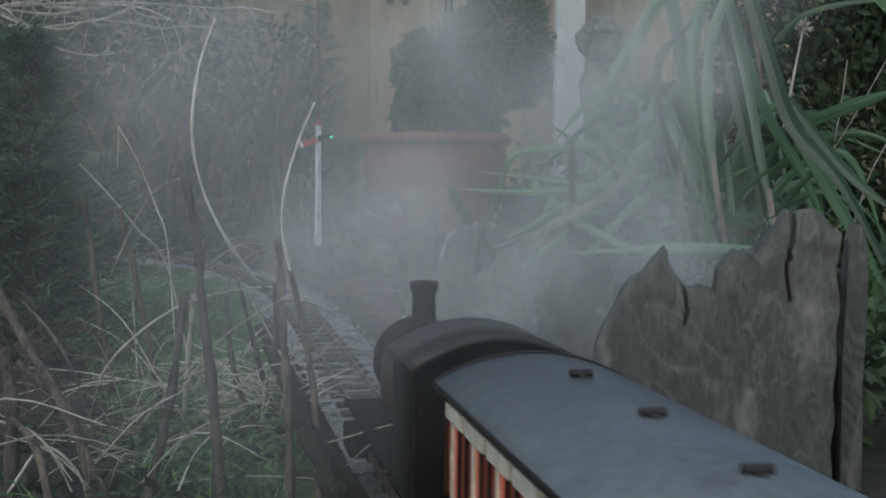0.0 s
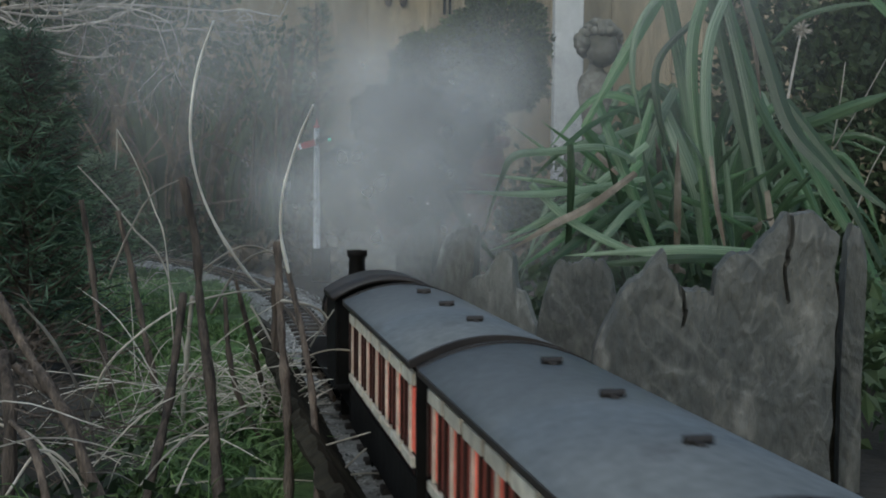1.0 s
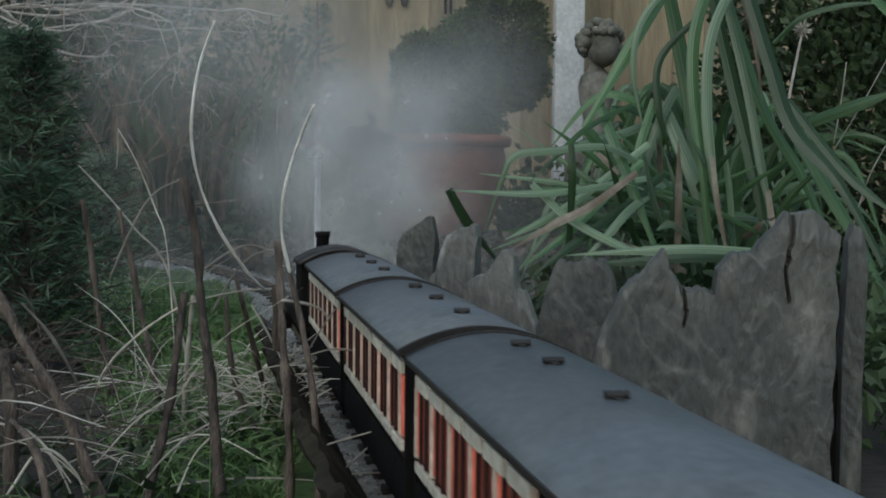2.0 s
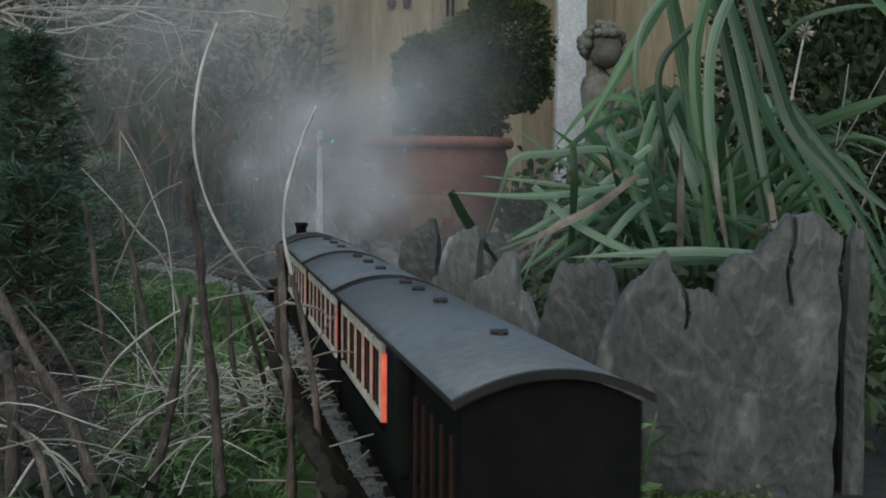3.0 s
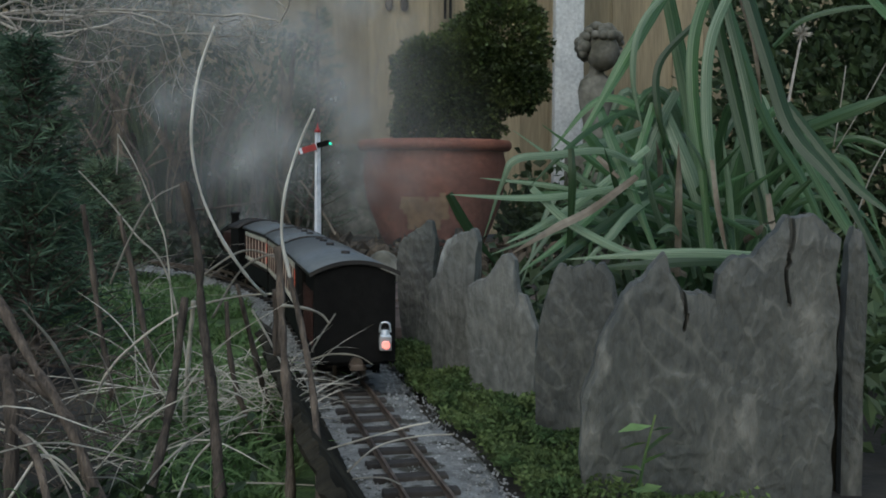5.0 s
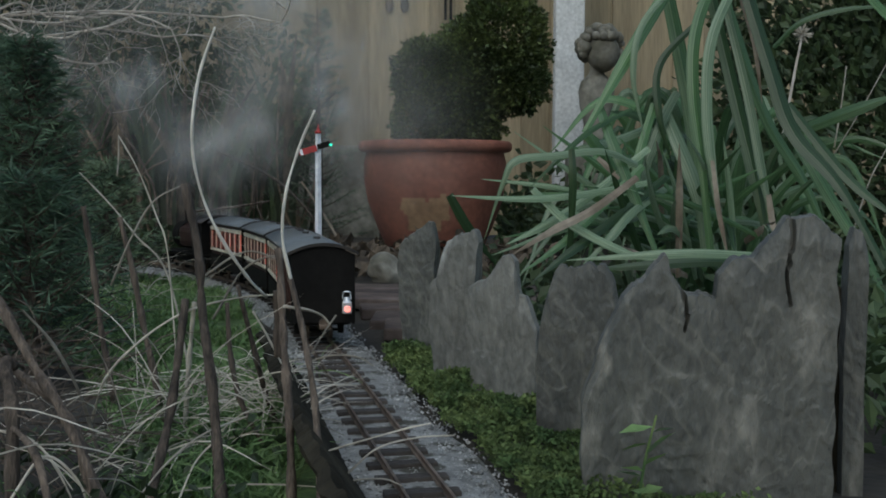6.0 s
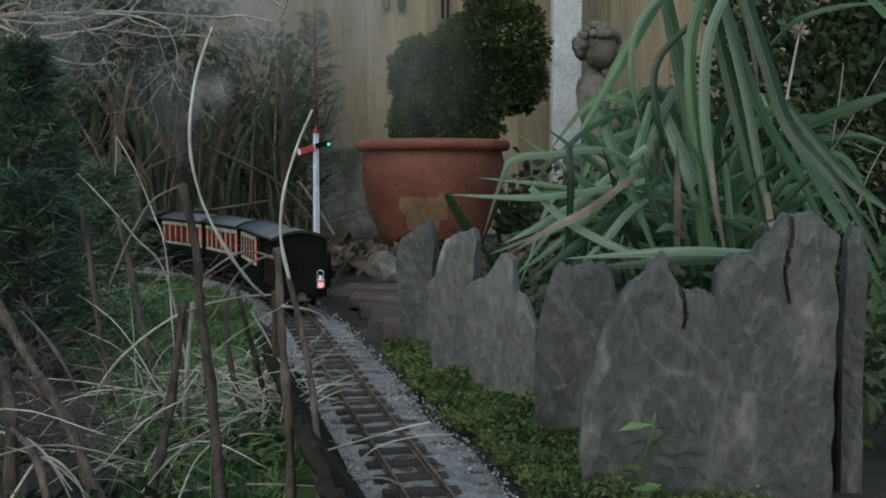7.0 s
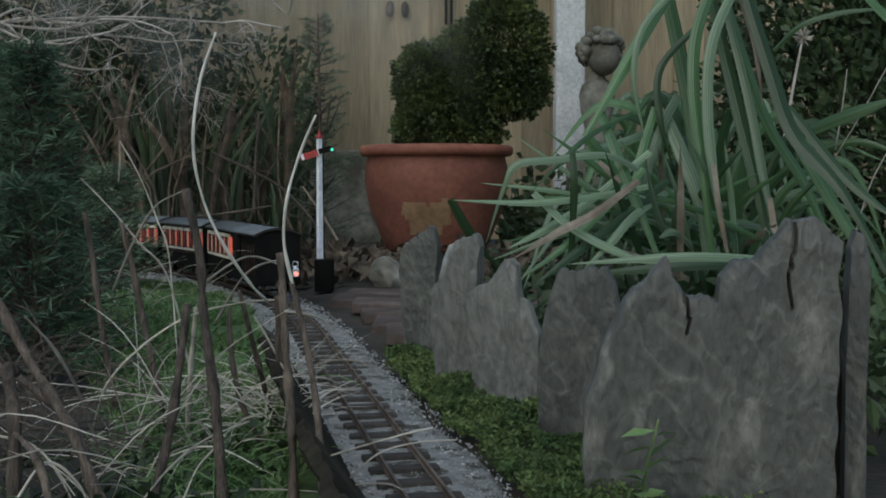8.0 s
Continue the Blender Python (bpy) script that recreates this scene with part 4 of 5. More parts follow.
stalk(0.0055, 0.003, STALK, (-0.244, 0.800, -0.008), (-0.262, 0.820, 0.060), (-0.294, 0.840, 0.085), (-0.337, 0.860, 0.107))
stalk(0.004, 0.003, STALK, (-0.255, 0.750, 0.004), (-0.273, 0.770, 0.052), (-0.303, 0.800, 0.069))
stalk(0.0028, 0.0016, STRAW, (-0.265, 0.900, 0.002), (-0.276, 0.880, 0.069), (-0.290, 0.860, 0.114), (-0.310, 0.850, 0.143), label=PALE)
stalk(0.002, 0.0012, STRAW, (-0.282, 0.920, 0.043), (-0.264, 0.900, 0.083), (-0.232, 0.880, 0.115), (-0.197, 0.880, 0.138), (-0.161, 0.900, 0.147), (-0.128, 0.920, 0.148), label=PALE)
stalk(0.0016, 0.0014, STRAW, (-0.187, 0.900, 0.163), (-0.164, 0.900, 0.179), (-0.149, 0.910, 0.183), (-0.128, 0.920, 0.175), label=PALE)
stalk(0.0016, 0.0012, STRAW, (-0.183, 0.920, 0.128), (-0.158, 0.910, 0.167), (-0.133, 0.900, 0.180), (-0.120, 0.900, 0.176), label=PALE)
stalk(0.0017, 0.0012, STRAW, (-0.273, 0.950, 0.152), (-0.253, 0.940, 0.192), (-0.232, 0.930, 0.222), (-0.209, 0.930, 0.235), label=PALE)
stalk(0.0018, 0.0014, STRAW, (-0.258, 1.200, 0.006), (-0.285, 1.200, 0.137), (-0.317, 1.200, 0.179), (-0.343, 1.200, 0.211), (-0.376, 1.200, 0.246), label=PALE)
stalk(0.0014, 0.0012, STRAW, (-0.299, 1.300, 0.006), (-0.309, 1.300, 0.154), (-0.322, 1.300, 0.199), (-0.342, 1.300, 0.250), (-0.363, 1.300, 0.288), label=PALE)
stalk(0.0014, 0.0012, STRAW, (-0.365, 1.300, 0.242), (-0.363, 1.300, 0.265), (-0.363, 1.300, 0.288), label=PALE)
stalk(0.002, 0.0016, STRAW, (-0.121, 0.880, 0.143), (-0.103, 0.890, 0.139), (-0.093, 0.900, 0.133), (-0.087, 0.900, 0.126), label=PALE)
stalk(0.0014, 0.001, STRAW, (-0.107, 0.950, 0.097), (-0.098, 0.950, 0.112), (-0.087, 0.950, 0.128), label=PALE)
stalk(0.0012, 0.001, STRAW, (-0.089, 0.800, 0.047), (-0.053, 0.800, 0.058), (-0.025, 0.800, 0.066), (-0.007, 0.800, 0.070), label=PALE)
stalk(0.0012, 0.001, STRAW, (-0.069, 0.820, 0.027), (-0.046, 0.820, 0.047), (-0.018, 0.820, 0.055), (0.010, 0.820, 0.057), label=PALE)
stalk(0.0012, 0.001, STRAW, (-0.087, 0.820, 0.014), (-0.067, 0.820, 0.023), (-0.042, 0.820, 0.025), (-0.028, 0.820, 0.020), label=PALE)
stalk(0.0012, 0.001, STRAW, (-0.104, 0.900, 0.097), (-0.086, 0.900, 0.102), (-0.066, 0.900, 0.101), (-0.053, 0.900, 0.094), label=PALE)
stalk(0.0015, 0.0012, STRAW, (-0.210, 0.800, 0.020), (-0.197, 0.820, 0.036), (-0.176, 0.840, 0.052), (-0.146, 0.860, 0.062), label=PALE)
stalk(0.0015, 0.0012, STRAW, (-0.185, 0.800, 0.013), (-0.177, 0.820, 0.036), (-0.166, 0.840, 0.048), label=PALE)
stalk(0.0015, 0.0012, STRAW, (-0.156, 0.950, 0.131), (-0.145, 0.950, 0.112), (-0.129, 0.950, 0.081), label=PALE)
stalk(0.0018, 0.0012, STRAW, (-0.289, 0.760, 0.024), (-0.272, 0.780, 0.050), (-0.249, 0.780, 0.034), (-0.240, 0.780, 0.006), label=PALE)
stalk(0.0018, 0.0012, STRAW, (-0.315, 0.800, 0.065), (-0.287, 0.800, 0.057), (-0.268, 0.800, 0.033), (-0.252, 0.800, -0.004), label=PALE)


def straw_heap(name, label, box_x, box_y, count, length, material, high=0.06, seed=1):
    """Loose fallen blades, crossed at all angles."""
    random.seed(seed)
    bm = bmesh.new()
    for k in range(count):
        a = Vector((rnd(*box_x), rnd(*box_y), rnd(0.0, high)))
        turn, ln = rnd(0, 6.3), length * rnd(0.5, 1.4)
        d = Vector((math.cos(turn), math.sin(turn) * 0.7, rnd(-0.2, 1.1))).normalized() * ln
        droop = Vector((d.x * 0.4, d.y * 0.4, -abs(rnd(0, 0.6)) * ln))
        add_blade(bm, [a, a + d * 0.55, a + d + droop * 0.5], rnd(0.0006, 0.0014), (rnd(-1, 1), -1, rnd(0, 1)), 0.2, 4)
    return tagged(part(name, bm, material), label, "dry grass", kind="stuff")


straw_heap("dry_grass", "tangled pale dry grass at the lawn edge", (-0.3, -0.13), (0.92, 1.25), 75, 0.08, STRAW, 0.04, 3)
straw_heap("dry_grass", "matted brown dry grass in the border", (-0.46, -0.27), (0.78, 1.05), 240, 0.1, STALK, 0.08, 5)
straw_heap("dry_grass", "pale dry grass blades in the border", (-0.34, -0.2), (0.78, 1.05), 40, 0.12, STRAW, 0.07, 8)
straw_heap("dry_grass", "dry grass among the far stems", (-0.75, -0.45), (2.0, 2.3), 80, 0.1, STRAW, 0.06, 9)
straw_heap("dry_grass", "short broken straw by the edging slab", (-0.24, -0.13), (0.98, 1.25), 130, 0.05, STRAW, 0.05, 12)
straw_heap("green_grass", "long green grass blades at the lawn edge", (-0.31, -0.14), (0.74, 1.4), 170, 0.05, GRASS, 0.02, 10)

# lawn: turf, then its short blades
bm = bmesh.new()
tx, ty = [-1.0 + i * 0.03 for i in range(32)], [0.8 + i * 0.04 for i in range(46)]
turf = [[bm.verts.new((min(u, on_line(v)[0] - 0.075), v, ground_height(u, v) + 0.003)) for u in tx] for v in ty]
for j in range(len(ty) - 1):
    for i in range(len(tx) - 1):
        if tx[i] < on_line(ty[j])[0] - 0.08 and tx[i] > -0.25 - 0.4 * max(0, ty[j] - 0.9):
            bm.faces.new((turf[j][i], turf[j][i + 1], turf[j + 1][i + 1], turf[j + 1][i]))
bmesh.ops.remove_doubles(bm, verts=bm.verts, dist=0.0005)
tagged(part("turf", bm, TURF, smooth=True), "mossy green turf beside the track", "lawn", kind="structure")
random.seed(21)
verts, faces = [], []
for k in range(60000):
    gx, gy = rnd(-1.0, -0.12), 0.85 + 1.9 * random.random() ** 1.3
    c = on_line(gy)
    if gx > c[0] - 0.085 - 0.03 * noise.noise(Vector((gy * 7, 0, 0))) or noise.noise(Vector((gx * 5, gy * 5, 3))) < -0.35 or gx < -0.235 - 0.4 * max(0, gy - 0.9) + 0.03 * noise.noise(Vector((gx * 9, gy * 9, 1))):
        continue
    ln, a = rnd(0.008, 0.026), rnd(0, 6.3)
    s, d = Vector((math.cos(a), math.sin(a), 0)) * rnd(0.0009, 0.002), Vector((rnd(-0.7, 0.7), rnd(-0.7, 0.7), 1)) * ln
    o = Vector((gx, gy, ground_height(gx, gy)))
    b = len(verts)
    verts += [tuple(o - s), tuple(o + s), tuple(o + d * 0.6 + s), tuple(o + d * 0.6 - s), tuple(o + d + Vector((d.x, d.y, -ln * 0.3)) * 0.6)]
    faces += [(b, b + 1, b + 2, b + 3), (b + 3, b + 2, b + 4)]
me = bpy.data.meshes.new("lawn")
me.from_pydata(verts, [], faces)
me.materials.append(GRASS)
tagged(new("lawn", me), "short mossy green lawn beside the track", "lawn", kind="stuff")


def ground_cover(name, label, count, spot, leaf_size, material, high, seed, category="ground cover"):
    random.seed(seed)
    bm = bmesh.new()
    for k in range(count):
        q = spot()
        if near_line(q[0], q[1], 0.068):
            continue
        lump = max(0.0, 0.5 + noise.noise(Vector((q[0] * 16, q[1] * 16, seed)))) * high
        at = Vector((q[0], q[1], max(0.0, ground_height(q[0], q[1])) + lump * random.random() ** 0.5))
        add_leaf(bm, at, (rnd(-1, 1), rnd(-1, 1), rnd(0, 0.9)), leaf_size * rnd(0.6, 1.4), leaf_size * rnd(0.4, 0.8), rnd(0, 6))
    return tagged(part(name, bm, material), label, category, kind="stuff")


def by_slates():
    gy = rnd(0.75, 1.5)
    c = on_line(gy)[0]
    far = 0.105 + 0.075 * max(0, 1.6 - gy)
    return (c + rnd(0.066, far + 0.04) + 0.03 * noise.noise(Vector((gy * 12, 1, 0))), gy)


ground_cover("moss_cover", "low green creeping plants between track and slates", 26000, by_slates, 0.0056, MOSS, 0.03, 31)
ground_cover("leaf_litter", "brown fallen leaves round the pot", 900, lambda: (rnd(-0.5, 0.3), rnd(2.65, 3.5)), 0.05, LITTER, 0.06, 33, "leaf litter")
ground_cover("low_planting", "low green foliage beyond the track", 2500, lambda: (rnd(-1.7, -0.45), rnd(2.9, 4.2)), 0.035, BACK_LEAF, 0.12, 35)
ground_cover("ivy_cover", "dark low leaves under the strap plant", 2500, lambda: (rnd(0.1, 1.0), rnd(1.3, 2.6)), 0.03, BACK_LEAF, 0.1, 36)
ground_cover("ivy_cover", "dark leaves behind the broad slate", 2600, lambda: (rnd(0.33, 0.8), rnd(0.92, 1.6)), 0.022, BACK_LEAF, 0.16, 38)
ground_cover("ivy_cover", "dark leaves growing between pot and fence post", 1900, lambda: (rnd(0.2, 0.75), rnd(3.5, 4.3)), 0.04, BACK_LEAF, 0.3, 39)
ground_cover("border_weeds", "low dark leaves at the front of the border", 350, lambda: (rnd(-0.5, -0.13), rnd(0.72, 1.05)), 0.014, BACK_LEAF, 0.035, 37)


def conifer(at, height, radius, count, label, needles=42, material=None):
    """A feathery evergreen: trunk, boughs, and needles in sprays."""
    ob = thing("conifer", label, "conifer", Matrix.Translation(at))
    bm = bmesh.new()
    add_tube(bm, [(0, 0, -0.02), (0.005, 0, height * 0.5), (0, 0.004, height)], 0.011, 0.002, 7)
    part("trunk", bm, STALK, ob)
    wood, green = bmesh.new(), bmesh.new()
    for k in range(count):
        z = height * (0.04 + 0.95 * (k / count))
        reach = radius * (1.08 - z / height) ** 0.65 * rnd(0.65, 1.2)
        a = k * 2.4 + rnd(-0.4, 0.4)
        d = Vector((math.cos(a), math.sin(a), 0))
        tip = d * reach + Vector((0, 0, z + reach * rnd(0.1, 0.6)))
        root = Vector((0, 0, z))
        add_tube(wood, [root, root + (tip - root) * 0.5 - Vector((0, 0, reach * 0.06)), tip], 0.0022, 0.0008, 4, 3)
        for i in range(needles):
            t = rnd(0.25, 1.05)
            p = root + (tip - root) * t
            add_leaf(green, p, d * rnd(0.2, 1.2) + Vector((rnd(-1, 1), rnd(-1, 1), rnd(-0.5, 0.6))), rnd(0.014, 0.032), rnd(0.0014, 0.0028), rnd(0, 6))
    tagged(part("bough", wood, STALK, ob), kind="stuff")
    tagged(part("foliage", green, material or FIR, ob), kind="stuff")


random.seed(41)
conifer((-0.576, 1.620, 0.020)[:2] + (0.0,), 0.43, 0.12, 210, "dark green feathery conifer at the lawn's edge")
conifer((-0.728, 1.750, 0.003)[:2] + (0.0,), 0.5, 0.17, 190, "dark green conifer behind the dead stalks")
conifer((-0.403, 3.750, 0.025)[:2] + (0.0,), 0.78, 0.16, 90, "slender grey-green conifer sapling by the fence", 60, HEATHER)
conifer((-0.487, 1.360, -0.025)[:2] + (0.0,), 0.24, 0.13, 150, "low dark green conifer behind the dead stalks")
conifer((-0.76, 2.600, 0.092)[:2] + (0.0,), 0.27, 0.13, 150, "low spreading pale feathery shrub", 42, HEATHER)


# bare shrub with pale tangled twigs
def twigs(bm, at, d, length, r, depth):
    d = Vector(d).normalized()
    side = ball_point() * 0.5
    q = Vector(at)
    pts = [q]
    for k in range(3):
        d = (d + side * 0.35 + ball_point() * 0.45).normalized()
        q = q + d * length / 3
        pts.append(q)
    add_tube(bm, pts, r, r * 0.55, 4, 3)
    if depth:
        for k in range(3):
            twigs(bm, pts[random.choice((1, 2, 3))], (d + ball_point() * 1.1), length * rnd(0.55, 0.8), r * 0.62, depth - 1)


random.seed(52)
bare = thing("bare_shrub", "leafless shrub with pale tangled twigs", "shrub", Matrix.Translation((0.02, 0, -0.045)))
bm = bmesh.new()
add_tube(bm, [(-1.05, 2.45, 0), (-1.0, 2.4, 0.3), (-0.92, 2.3, 0.62)], 0.014, 0.008)
part("trunk", bm, STALK, bare)
for start, way, ln in (((-0.95, 2.34, 0.56), (1, -0.1, 0.0), 0.16), ((-0.9, 2.3, 0.6), (1, 0, -0.05), 0.17), ((-0.85, 2.3, 0.56), (0.9, 0, -0.25), 0.15), ((-0.8, 2.3, 0.6), (1, 0.1, 0.05), 0.17),
                       ((-0.72, 2.28, 0.57), (0.9, 0.1, -0.2), 0.14), ((-0.68, 2.25, 0.6), (1, 0, 0.0), 0.16), ((-0.62, 2.3, 0.57), (1, 0.2, 0.0), 0.14), ((-0.45, 2.3, 0.6), (1, 0.2, 0.05), 0.12), ((-0.78, 2.3, 0.52), (0.8, 0, -0.1), 0.13)):
    bm = bmesh.new()
    add_tube(bm, [(-0.92, 2.3, 0.6), (Vector((-0.92, 2.3, 0.6)) + Vector(start)) / 2 + ball_point() * 0.03, start], 0.003, 0.002, 5, 4)
    twigs(bm, start, way, ln, 0.0026, 4)
    part("branch", bm, TWIG, bare)


# border by the fence: tall sword leaves and dead stems
random.seed(61)
for c in range(14):
    cx, cy = -1.75 + c * 0.096 + rnd(-0.04, 0.04), rnd(3.35, 4.0)
    while near_line(cx, cy, 0.24):
        cy += 0.05
    clump = thing("sword_leaf_clump", "clump of tall green and brown sword leaves by the fence", "plant", Matrix.Translation((cx, cy, 0)), "sword leaf clumps")
    for k in range(13):
        root = Vector((rnd(-0.06, 0.06), rnd(-0.06, 0.06), 0))
        hgt, out = rnd(0.25, 0.72), Vector((rnd(-0.2, 0.2), rnd(-0.1, 0.1), 0))
        bm = bmesh.new()
        add_blade(bm, [root, root + out * 0.3 + Vector((0, 0, hgt * 0.6)), root + out + Vector((0, 0, hgt))], rnd(0.012, 0.028), (rnd(-0.6, 0.6), -1, 0.1), 0.3, 5)
        part("leaf", bm, BACK_LEAF if k % 4 else LITTER, clump)
    for k in range(5):
        bm = bmesh.new()
        a = Vector((rnd(-0.1, 0.1), rnd(-0.15, 0.05), 0))
        add_tube(bm, [a, a + Vector((rnd(-0.08, 0.08), 0, 0.22)), a + Vector((rnd(-0.22, 0.22), 0, rnd(0.3, 0.6)))], 0.005, 0.003, 5, 3)
        part("dead_stem", bm, STALK if k % 2 else LITTER, clump)
stalk(0.006, 0.004, STALK, (-0.639, 3.200, 0.323), (-0.538, 3.200, 0.276), (-0.444, 3.200, 0.222), (-0.346, 3.150, 0.122), (-0.280, 3.100, -0.013), label="broken brown stem leaning in the border")
stalk(0.006, 0.005, STALK, (-0.540, 3.300, 0.148), (-0.535, 3.300, 0.277), (-0.524, 3.300, 0.438))
stalk(0.005, 0.004, STALK, (-0.689, 3.100, 0.147), (-0.583, 3.100, 0.157), (-0.461, 3.100, 0.177))
stalk(0.006, 0.004, STRAP_DEAD, (-0.280, 3.100, 0.078), (-0.325, 3.100, 0.154), (-0.377, 3.100, 0.230), label="withered brown stem leaning in the border")

bush("hedge_shrub", "dark evergreen shrub filling the shaded corner", Vector((-1.75, 3.7, 0.0)),
     [((0.1, 0.2, 0.55), (0.6, 0.4, 0.6)), ((-0.5, 0.1, 0.9), (0.7, 0.5, 0.6)), ((0.45, 0.5, 0.95), (0.5, 0.3, 0.4))], 12000, 0.04, BACK_LEAF)
bush("hedge_shrub", "loose dark shrub in front of the fence", Vector((-0.95, 4.3, 0.0)),
     [((0.0, 0, 0.3), (0.45, 0.2, 0.32)), ((-0.3, 0, 0.6), (0.4, 0.2, 0.35)), ((0.25, 0, 0.5), (0.25, 0.15, 0.3))], 5000, 0.035, BACK_LEAF)
bush("hedge_shrub", "dark evergreen shrub behind the strap leaves", Vector((1.15, 2.9, 0.0)),
     [((0.0, 0.1, 0.35), (0.5, 0.4, 0.45)), ((0.35, 0.1, 0.75), (0.5, 0.4, 0.4)), ((-0.1, 0.3, 0.8), (0.32, 0.3, 0.35)), ((0.1, -0.1, 0.25), (0.5, 0.3, 0.3))], 24000, 0.032, BACK_LEAF)

# seed head and bleached stems among the dark leaves
seed = thing("seed_head", "round pale seed head on a thin stem", "flower")
bm = bmesh.new()
add_tube(bm, [(0.587, 2.000, 0.302), (0.604, 2.000, 0.409), (0.618, 2.000, 0.488)], 0.003, 0.002)
part("stem", bm, TWIG, seed)
bm = bmesh.new()
for k in range(90):
    d = ball_point().normalized()
    add_leaf(bm, Vector((0.618, 2.000, 0.491)), d, rnd(0.012, 0.022), 0.004, rnd(0, 6))
part("head", bm, STRAW, seed)
stalk(0.002, 0.0015, STRAW, (0.576, 1.700, 0.288), (0.585, 1.700, 0.351), (0.591, 1.700, 0.407), label="bleached thin stem among dark leaves")
stalk(0.002, 0.0015, STRAW, (0.583, 1.720, 0.279), (0.621, 1.720, 0.344), (0.665, 1.720, 0.427), label="bleached thin stem among dark leaves")
stalk(0.002, 0.0015, STRAW, (0.566, 1.600, 0.150), (0.591, 1.600, 0.236), (0.614, 1.600, 0.283), label="bleached thin stem among dark leaves")

# little plants at the foot of the slates
for name, label, base, mid, tip, n, size in (("seedling", "leggy green seedling in front of the broad slate", (0.137, 0.790, 0.015), (0.142, 0.790, 0.047), (0.151, 0.800, 0.076), 11, 0.026),
                                             ("seedling", "small pale-edged seedling between two slates", (0.025, 1.250, -0.000), (0.022, 1.250, 0.006), (0.019, 1.250, 0.020), 14, 0.014)):
    ob = thing(name, label, "seedling")
    bm = bmesh.new()
    add_tube(bm, [base, mid, tip], 0.0014, 0.0008)
    part("stem", bm, MOSS, ob)
    line = spline([base, mid, tip], 8)
    for k in range(n):
        bm = bmesh.new()
        add_leaf(bm, line[int(k / n * 15) + 1], (rnd(-1, 1), rnd(-0.8, 0.2), rnd(-0.1, 0.5)), size * rnd(0.6, 1.2), size * 0.45, rnd(-0.6, 0.6))
        part("leaf", bm, GRASS if k % 3 else STRAP_PALE, ob)

# boulder by the pot
bm = bmesh.new()
for v in bmesh.ops.create_icosphere(bm, subdivisions=4, radius=0.042)["verts"]:
    v.co *= 1 + 0.3 * noise.noise(v.co * 22) + 0.1 * noise.noise(v.co * 60)
rock = part("garden_stone", bm, STONE, smooth=True)
rock.matrix_basis = pose(-0.125, 2.62, 0.03, 10, 0, 30)
tagged(rock, "rounded grey-brown stone beside the paving", "stone")



# ---- steam, in drifting pieces ----
def steam_mesh(cards, size, spread, material, seed):
    """A loose cloud of soft veils at all angles, thickest in the middle."""
    random.seed(seed)
    verts, faces = [], []
    for k in range(cards):
        c = Vector((random.gauss(0, spread), random.gauss(0, spread), random.gauss(0, spread * 0.9)))
        n = Vector((rnd(-0.8, 0.8), -1, rnd(-0.2, 0.2))).normalized()
        a = n.cross(Vector((rnd(-0.6, 0.6), 0, 1))).normalized() * size * rnd(0.6, 1.3)
        b = n.cross(a)
        i = len(verts)
        verts += [tuple(c - a - b), tuple(c + a - b), tuple(c + a + b), tuple(c - a + b)]
        faces.append((i, i + 1, i + 2, i + 3))
    me = bpy.data.meshes.new("steam_puff")
    me.from_pydata(verts, [], faces)
    uv = me.uv_layers.new(name="UVMap")
    uv.data.foreach_set("uv", [0, 0, 1, 0, 1, 1, 0, 1] * cards)
    me.materials.append(material)
    return me


PUFFS, VEILS = [], []
for k in range(10):
    PUFFS.append(tagged(new("steam_puff", steam_mesh(7, 0.1, 0.04, STEAM, 70 + k)), "white steam puff drifting from the engine's chimney", "steam", "steam puffs", "stuff"))
for k in range(7):
    VEILS.append(tagged(new("steam_veil", steam_mesh(5, 0.32, 0.14, HAZE, 90 + k)), "thin veil of steam hanging over the border", "steam", "steam veils", "stuff"))

WISPS = []
for k in range(3):
    WISPS.append(tagged(new("steam_wisp", steam_mesh(4, 0.3, 0.05, MIST, 110 + k)), "faint mist of steam blowing past close by", "steam", "steam wisps", "stuff"))


def ride(ob, ahead, reach):
    """Rows of a vehicle whose middle runs that far ahead of the train's tail."""
    rows = []
    for k in range(33):
        t = k * 0.25
        s = TAIL + SPEED * t - SLOWING * t * t + ahead
        a, b = on_line(s - reach), on_line(s + reach)
        turn = math.atan2(-(b[0] - a[0]), b[1] - a[1])
        rows.append((t, pose((a[0] + b[0]) / 2, (a[1] + b[1]) / 2, RAIL, 0, 0, math.degrees(turn))))
    walk(ob, rows)


TAIL, SPEED, SLOWING = -0.519, 0.3656, 0.0014


def along(t, stations):
    """Values between stations of (seconds, ...)."""
    ts = [s[0] for s in stations]
    return [float(np.interp(t, ts, [s[j] for s in stations])) for j in range(1, len(stations[0]))]


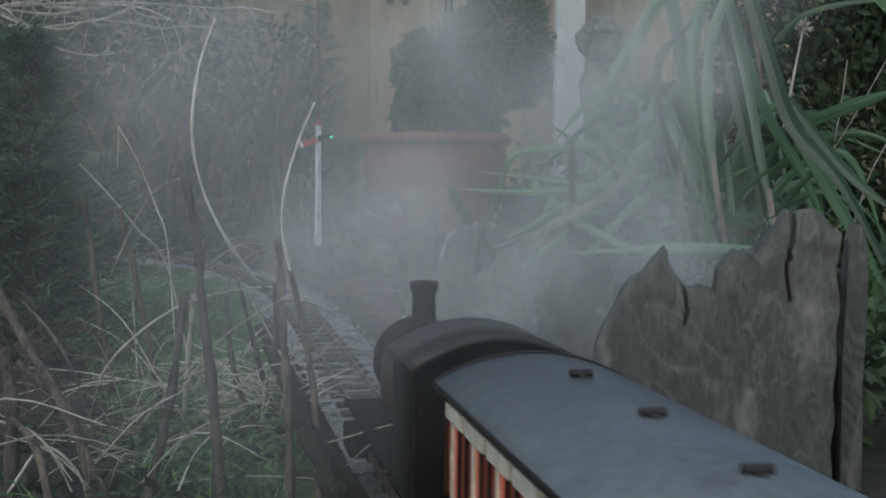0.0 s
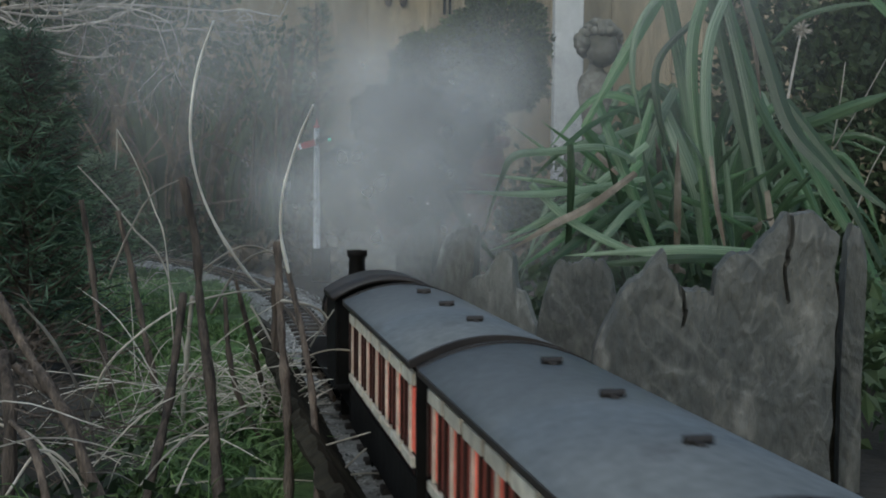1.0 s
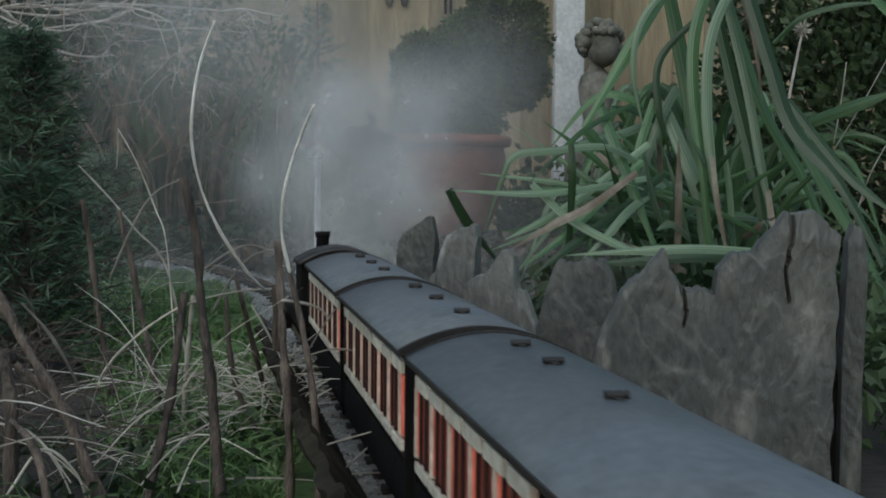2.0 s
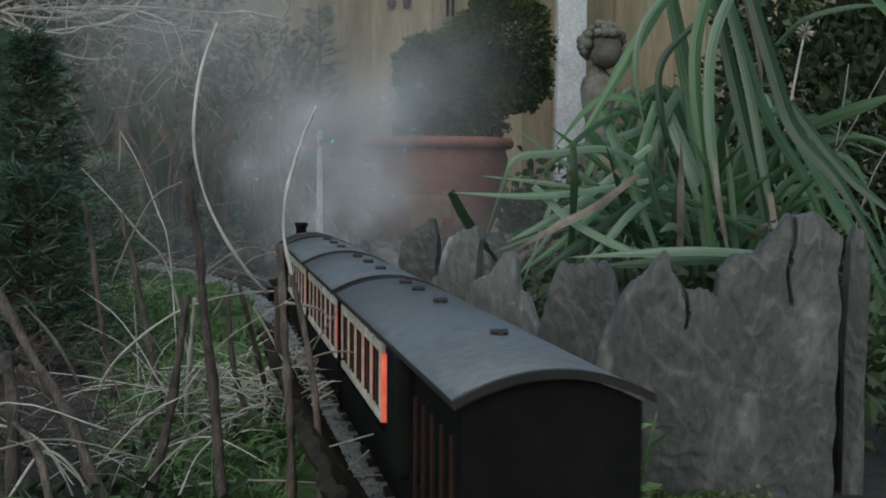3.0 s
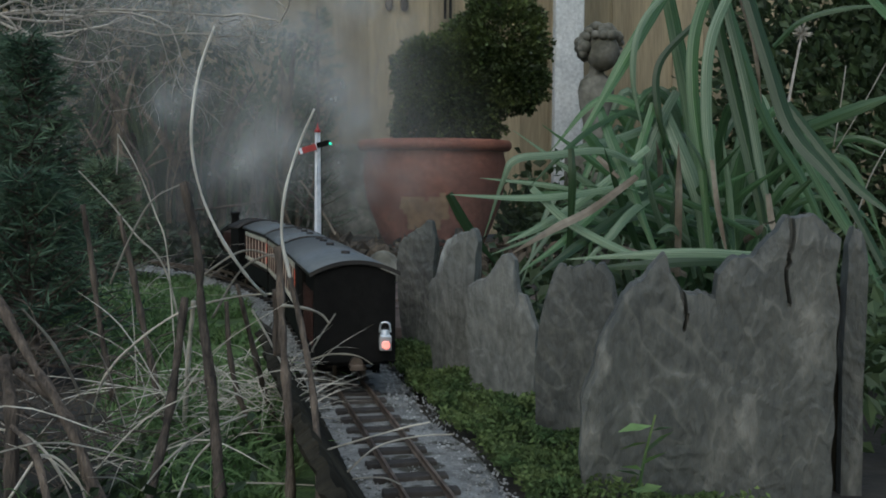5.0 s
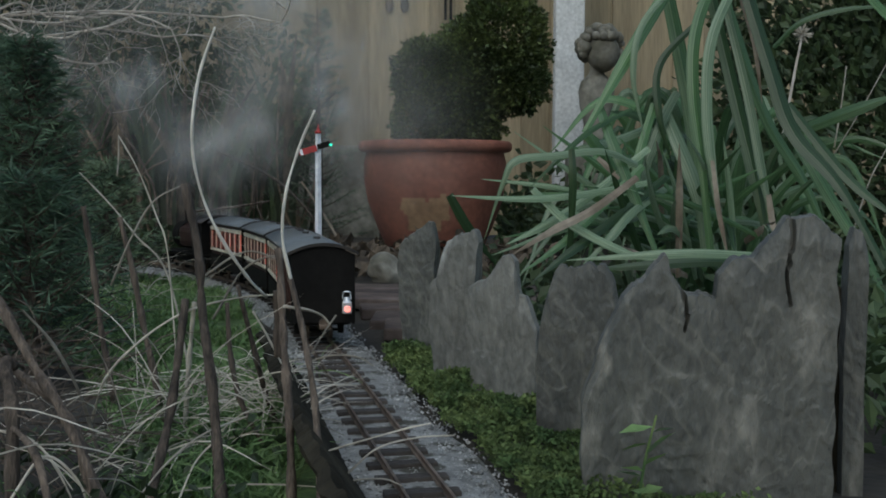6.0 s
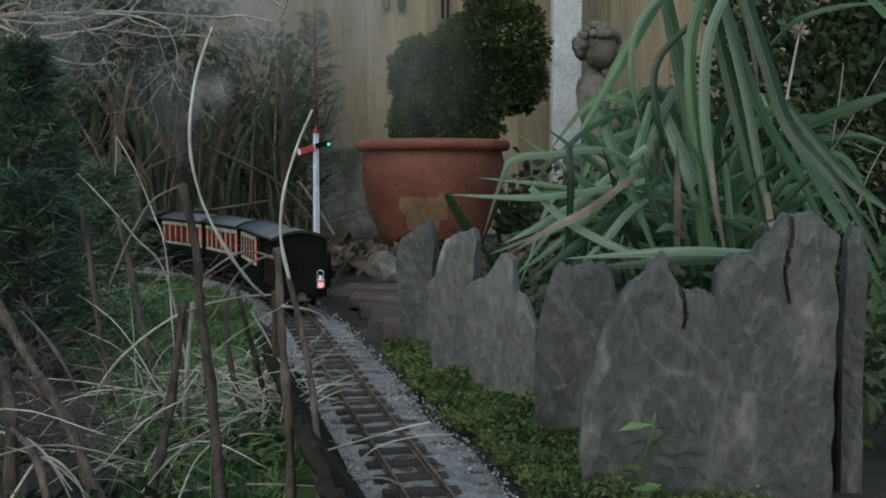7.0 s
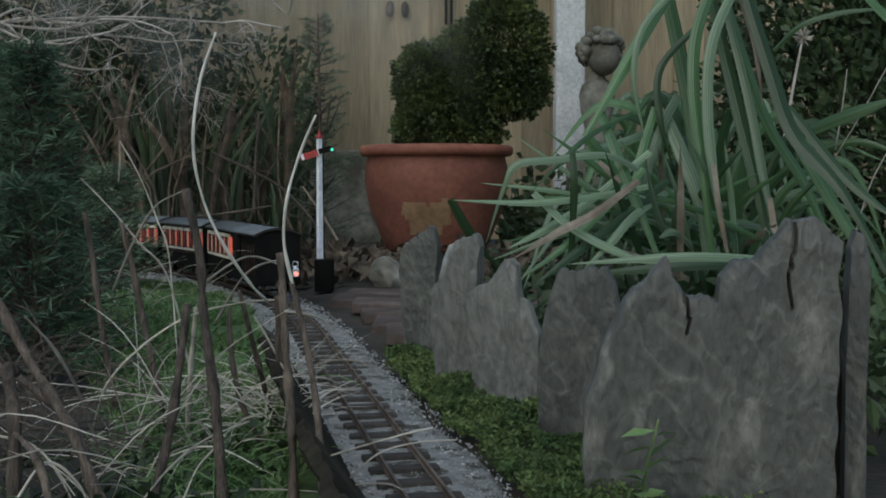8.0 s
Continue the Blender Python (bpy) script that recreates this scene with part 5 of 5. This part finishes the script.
# middle of the plume, and how far it has spread
PLUME = [(0, 0.1, 1.0, 0.2, 0.19), (0.5, 0.02, 1.12, 0.24, 0.12), (1, -0.04, 1.3, 0.25, 0.1), (1.7, -0.09, 1.55, 0.24, 0.11), (3, -0.18, 2.05, 0.24, 0.14),
         (3.5, -0.19, 2.2, 0.28, 0.17), (4.5, -0.3, 2.55, 0.36, 0.25), (6, -0.45, 3.0, 0.46, 0.38), (8, -0.5, 3.4, 1.3, 0.5)]
BANK = [(0, -0.22, 1.8, 0.3, 0.46), (1.5, -0.22, 2.0, 0.36, 0.42), (3, -0.36, 2.35, 0.45, 0.4), (4.5, -0.5, 2.8, 0.56, 0.42), (6, -0.55, 3.2, 0.74, 0.45), (8, -0.6, 3.5, 1.1, 0.5)]
FRONT = [(0, -0.05, 0.62, 0.2, 0.1), (0.5, 0.12, 0.8, 0.28, 0.12), (1, 0.24, 1.0, 0.45, 0.16), (2, 0.5, 1.4, 1.0, 0.2), (8, 0.7, 1.8, 2.4, 0.4)]


def drift(obs, stations, seed):
    random.seed(seed)
    for ob in obs:
        i, spin = obs.index(ob), rnd(-12, 12)
        rise = 1 - 2 * (i + 0.5) / len(obs)
        d = Vector((math.cos(i * 2.4) * math.sqrt(1 - rise * rise), math.sin(i * 2.4) * math.sqrt(1 - rise * rise), rise)) * rnd(0.5, 1.1)
        rows = []
        for k in range(17):
            t = k * 0.5
            x, y, z, spread = along(t, stations)
            rows.append((t, pose(x + d.x * spread, y + d.y * spread * 0.7, z + d.z * spread + 0.02 * math.sin(t + spin), 0, 0, spin * t)))
        walk(ob, rows)


def motions():
    drift(PUFFS, PLUME, 5)
    drift(VEILS, BANK, 6)
    drift(WISPS, FRONT, 7)
    ride(brake, BRAKE / 2, BRAKE * 0.32)
    ride(second, BRAKE + GAP + COACH / 2, COACH * 0.3)
    ride(first, BRAKE + 2 * GAP + COACH * 1.5, COACH * 0.3)
    ride(loco, BRAKE + 3 * GAP + COACH * 2 + 0.18, 0.08)


motions()
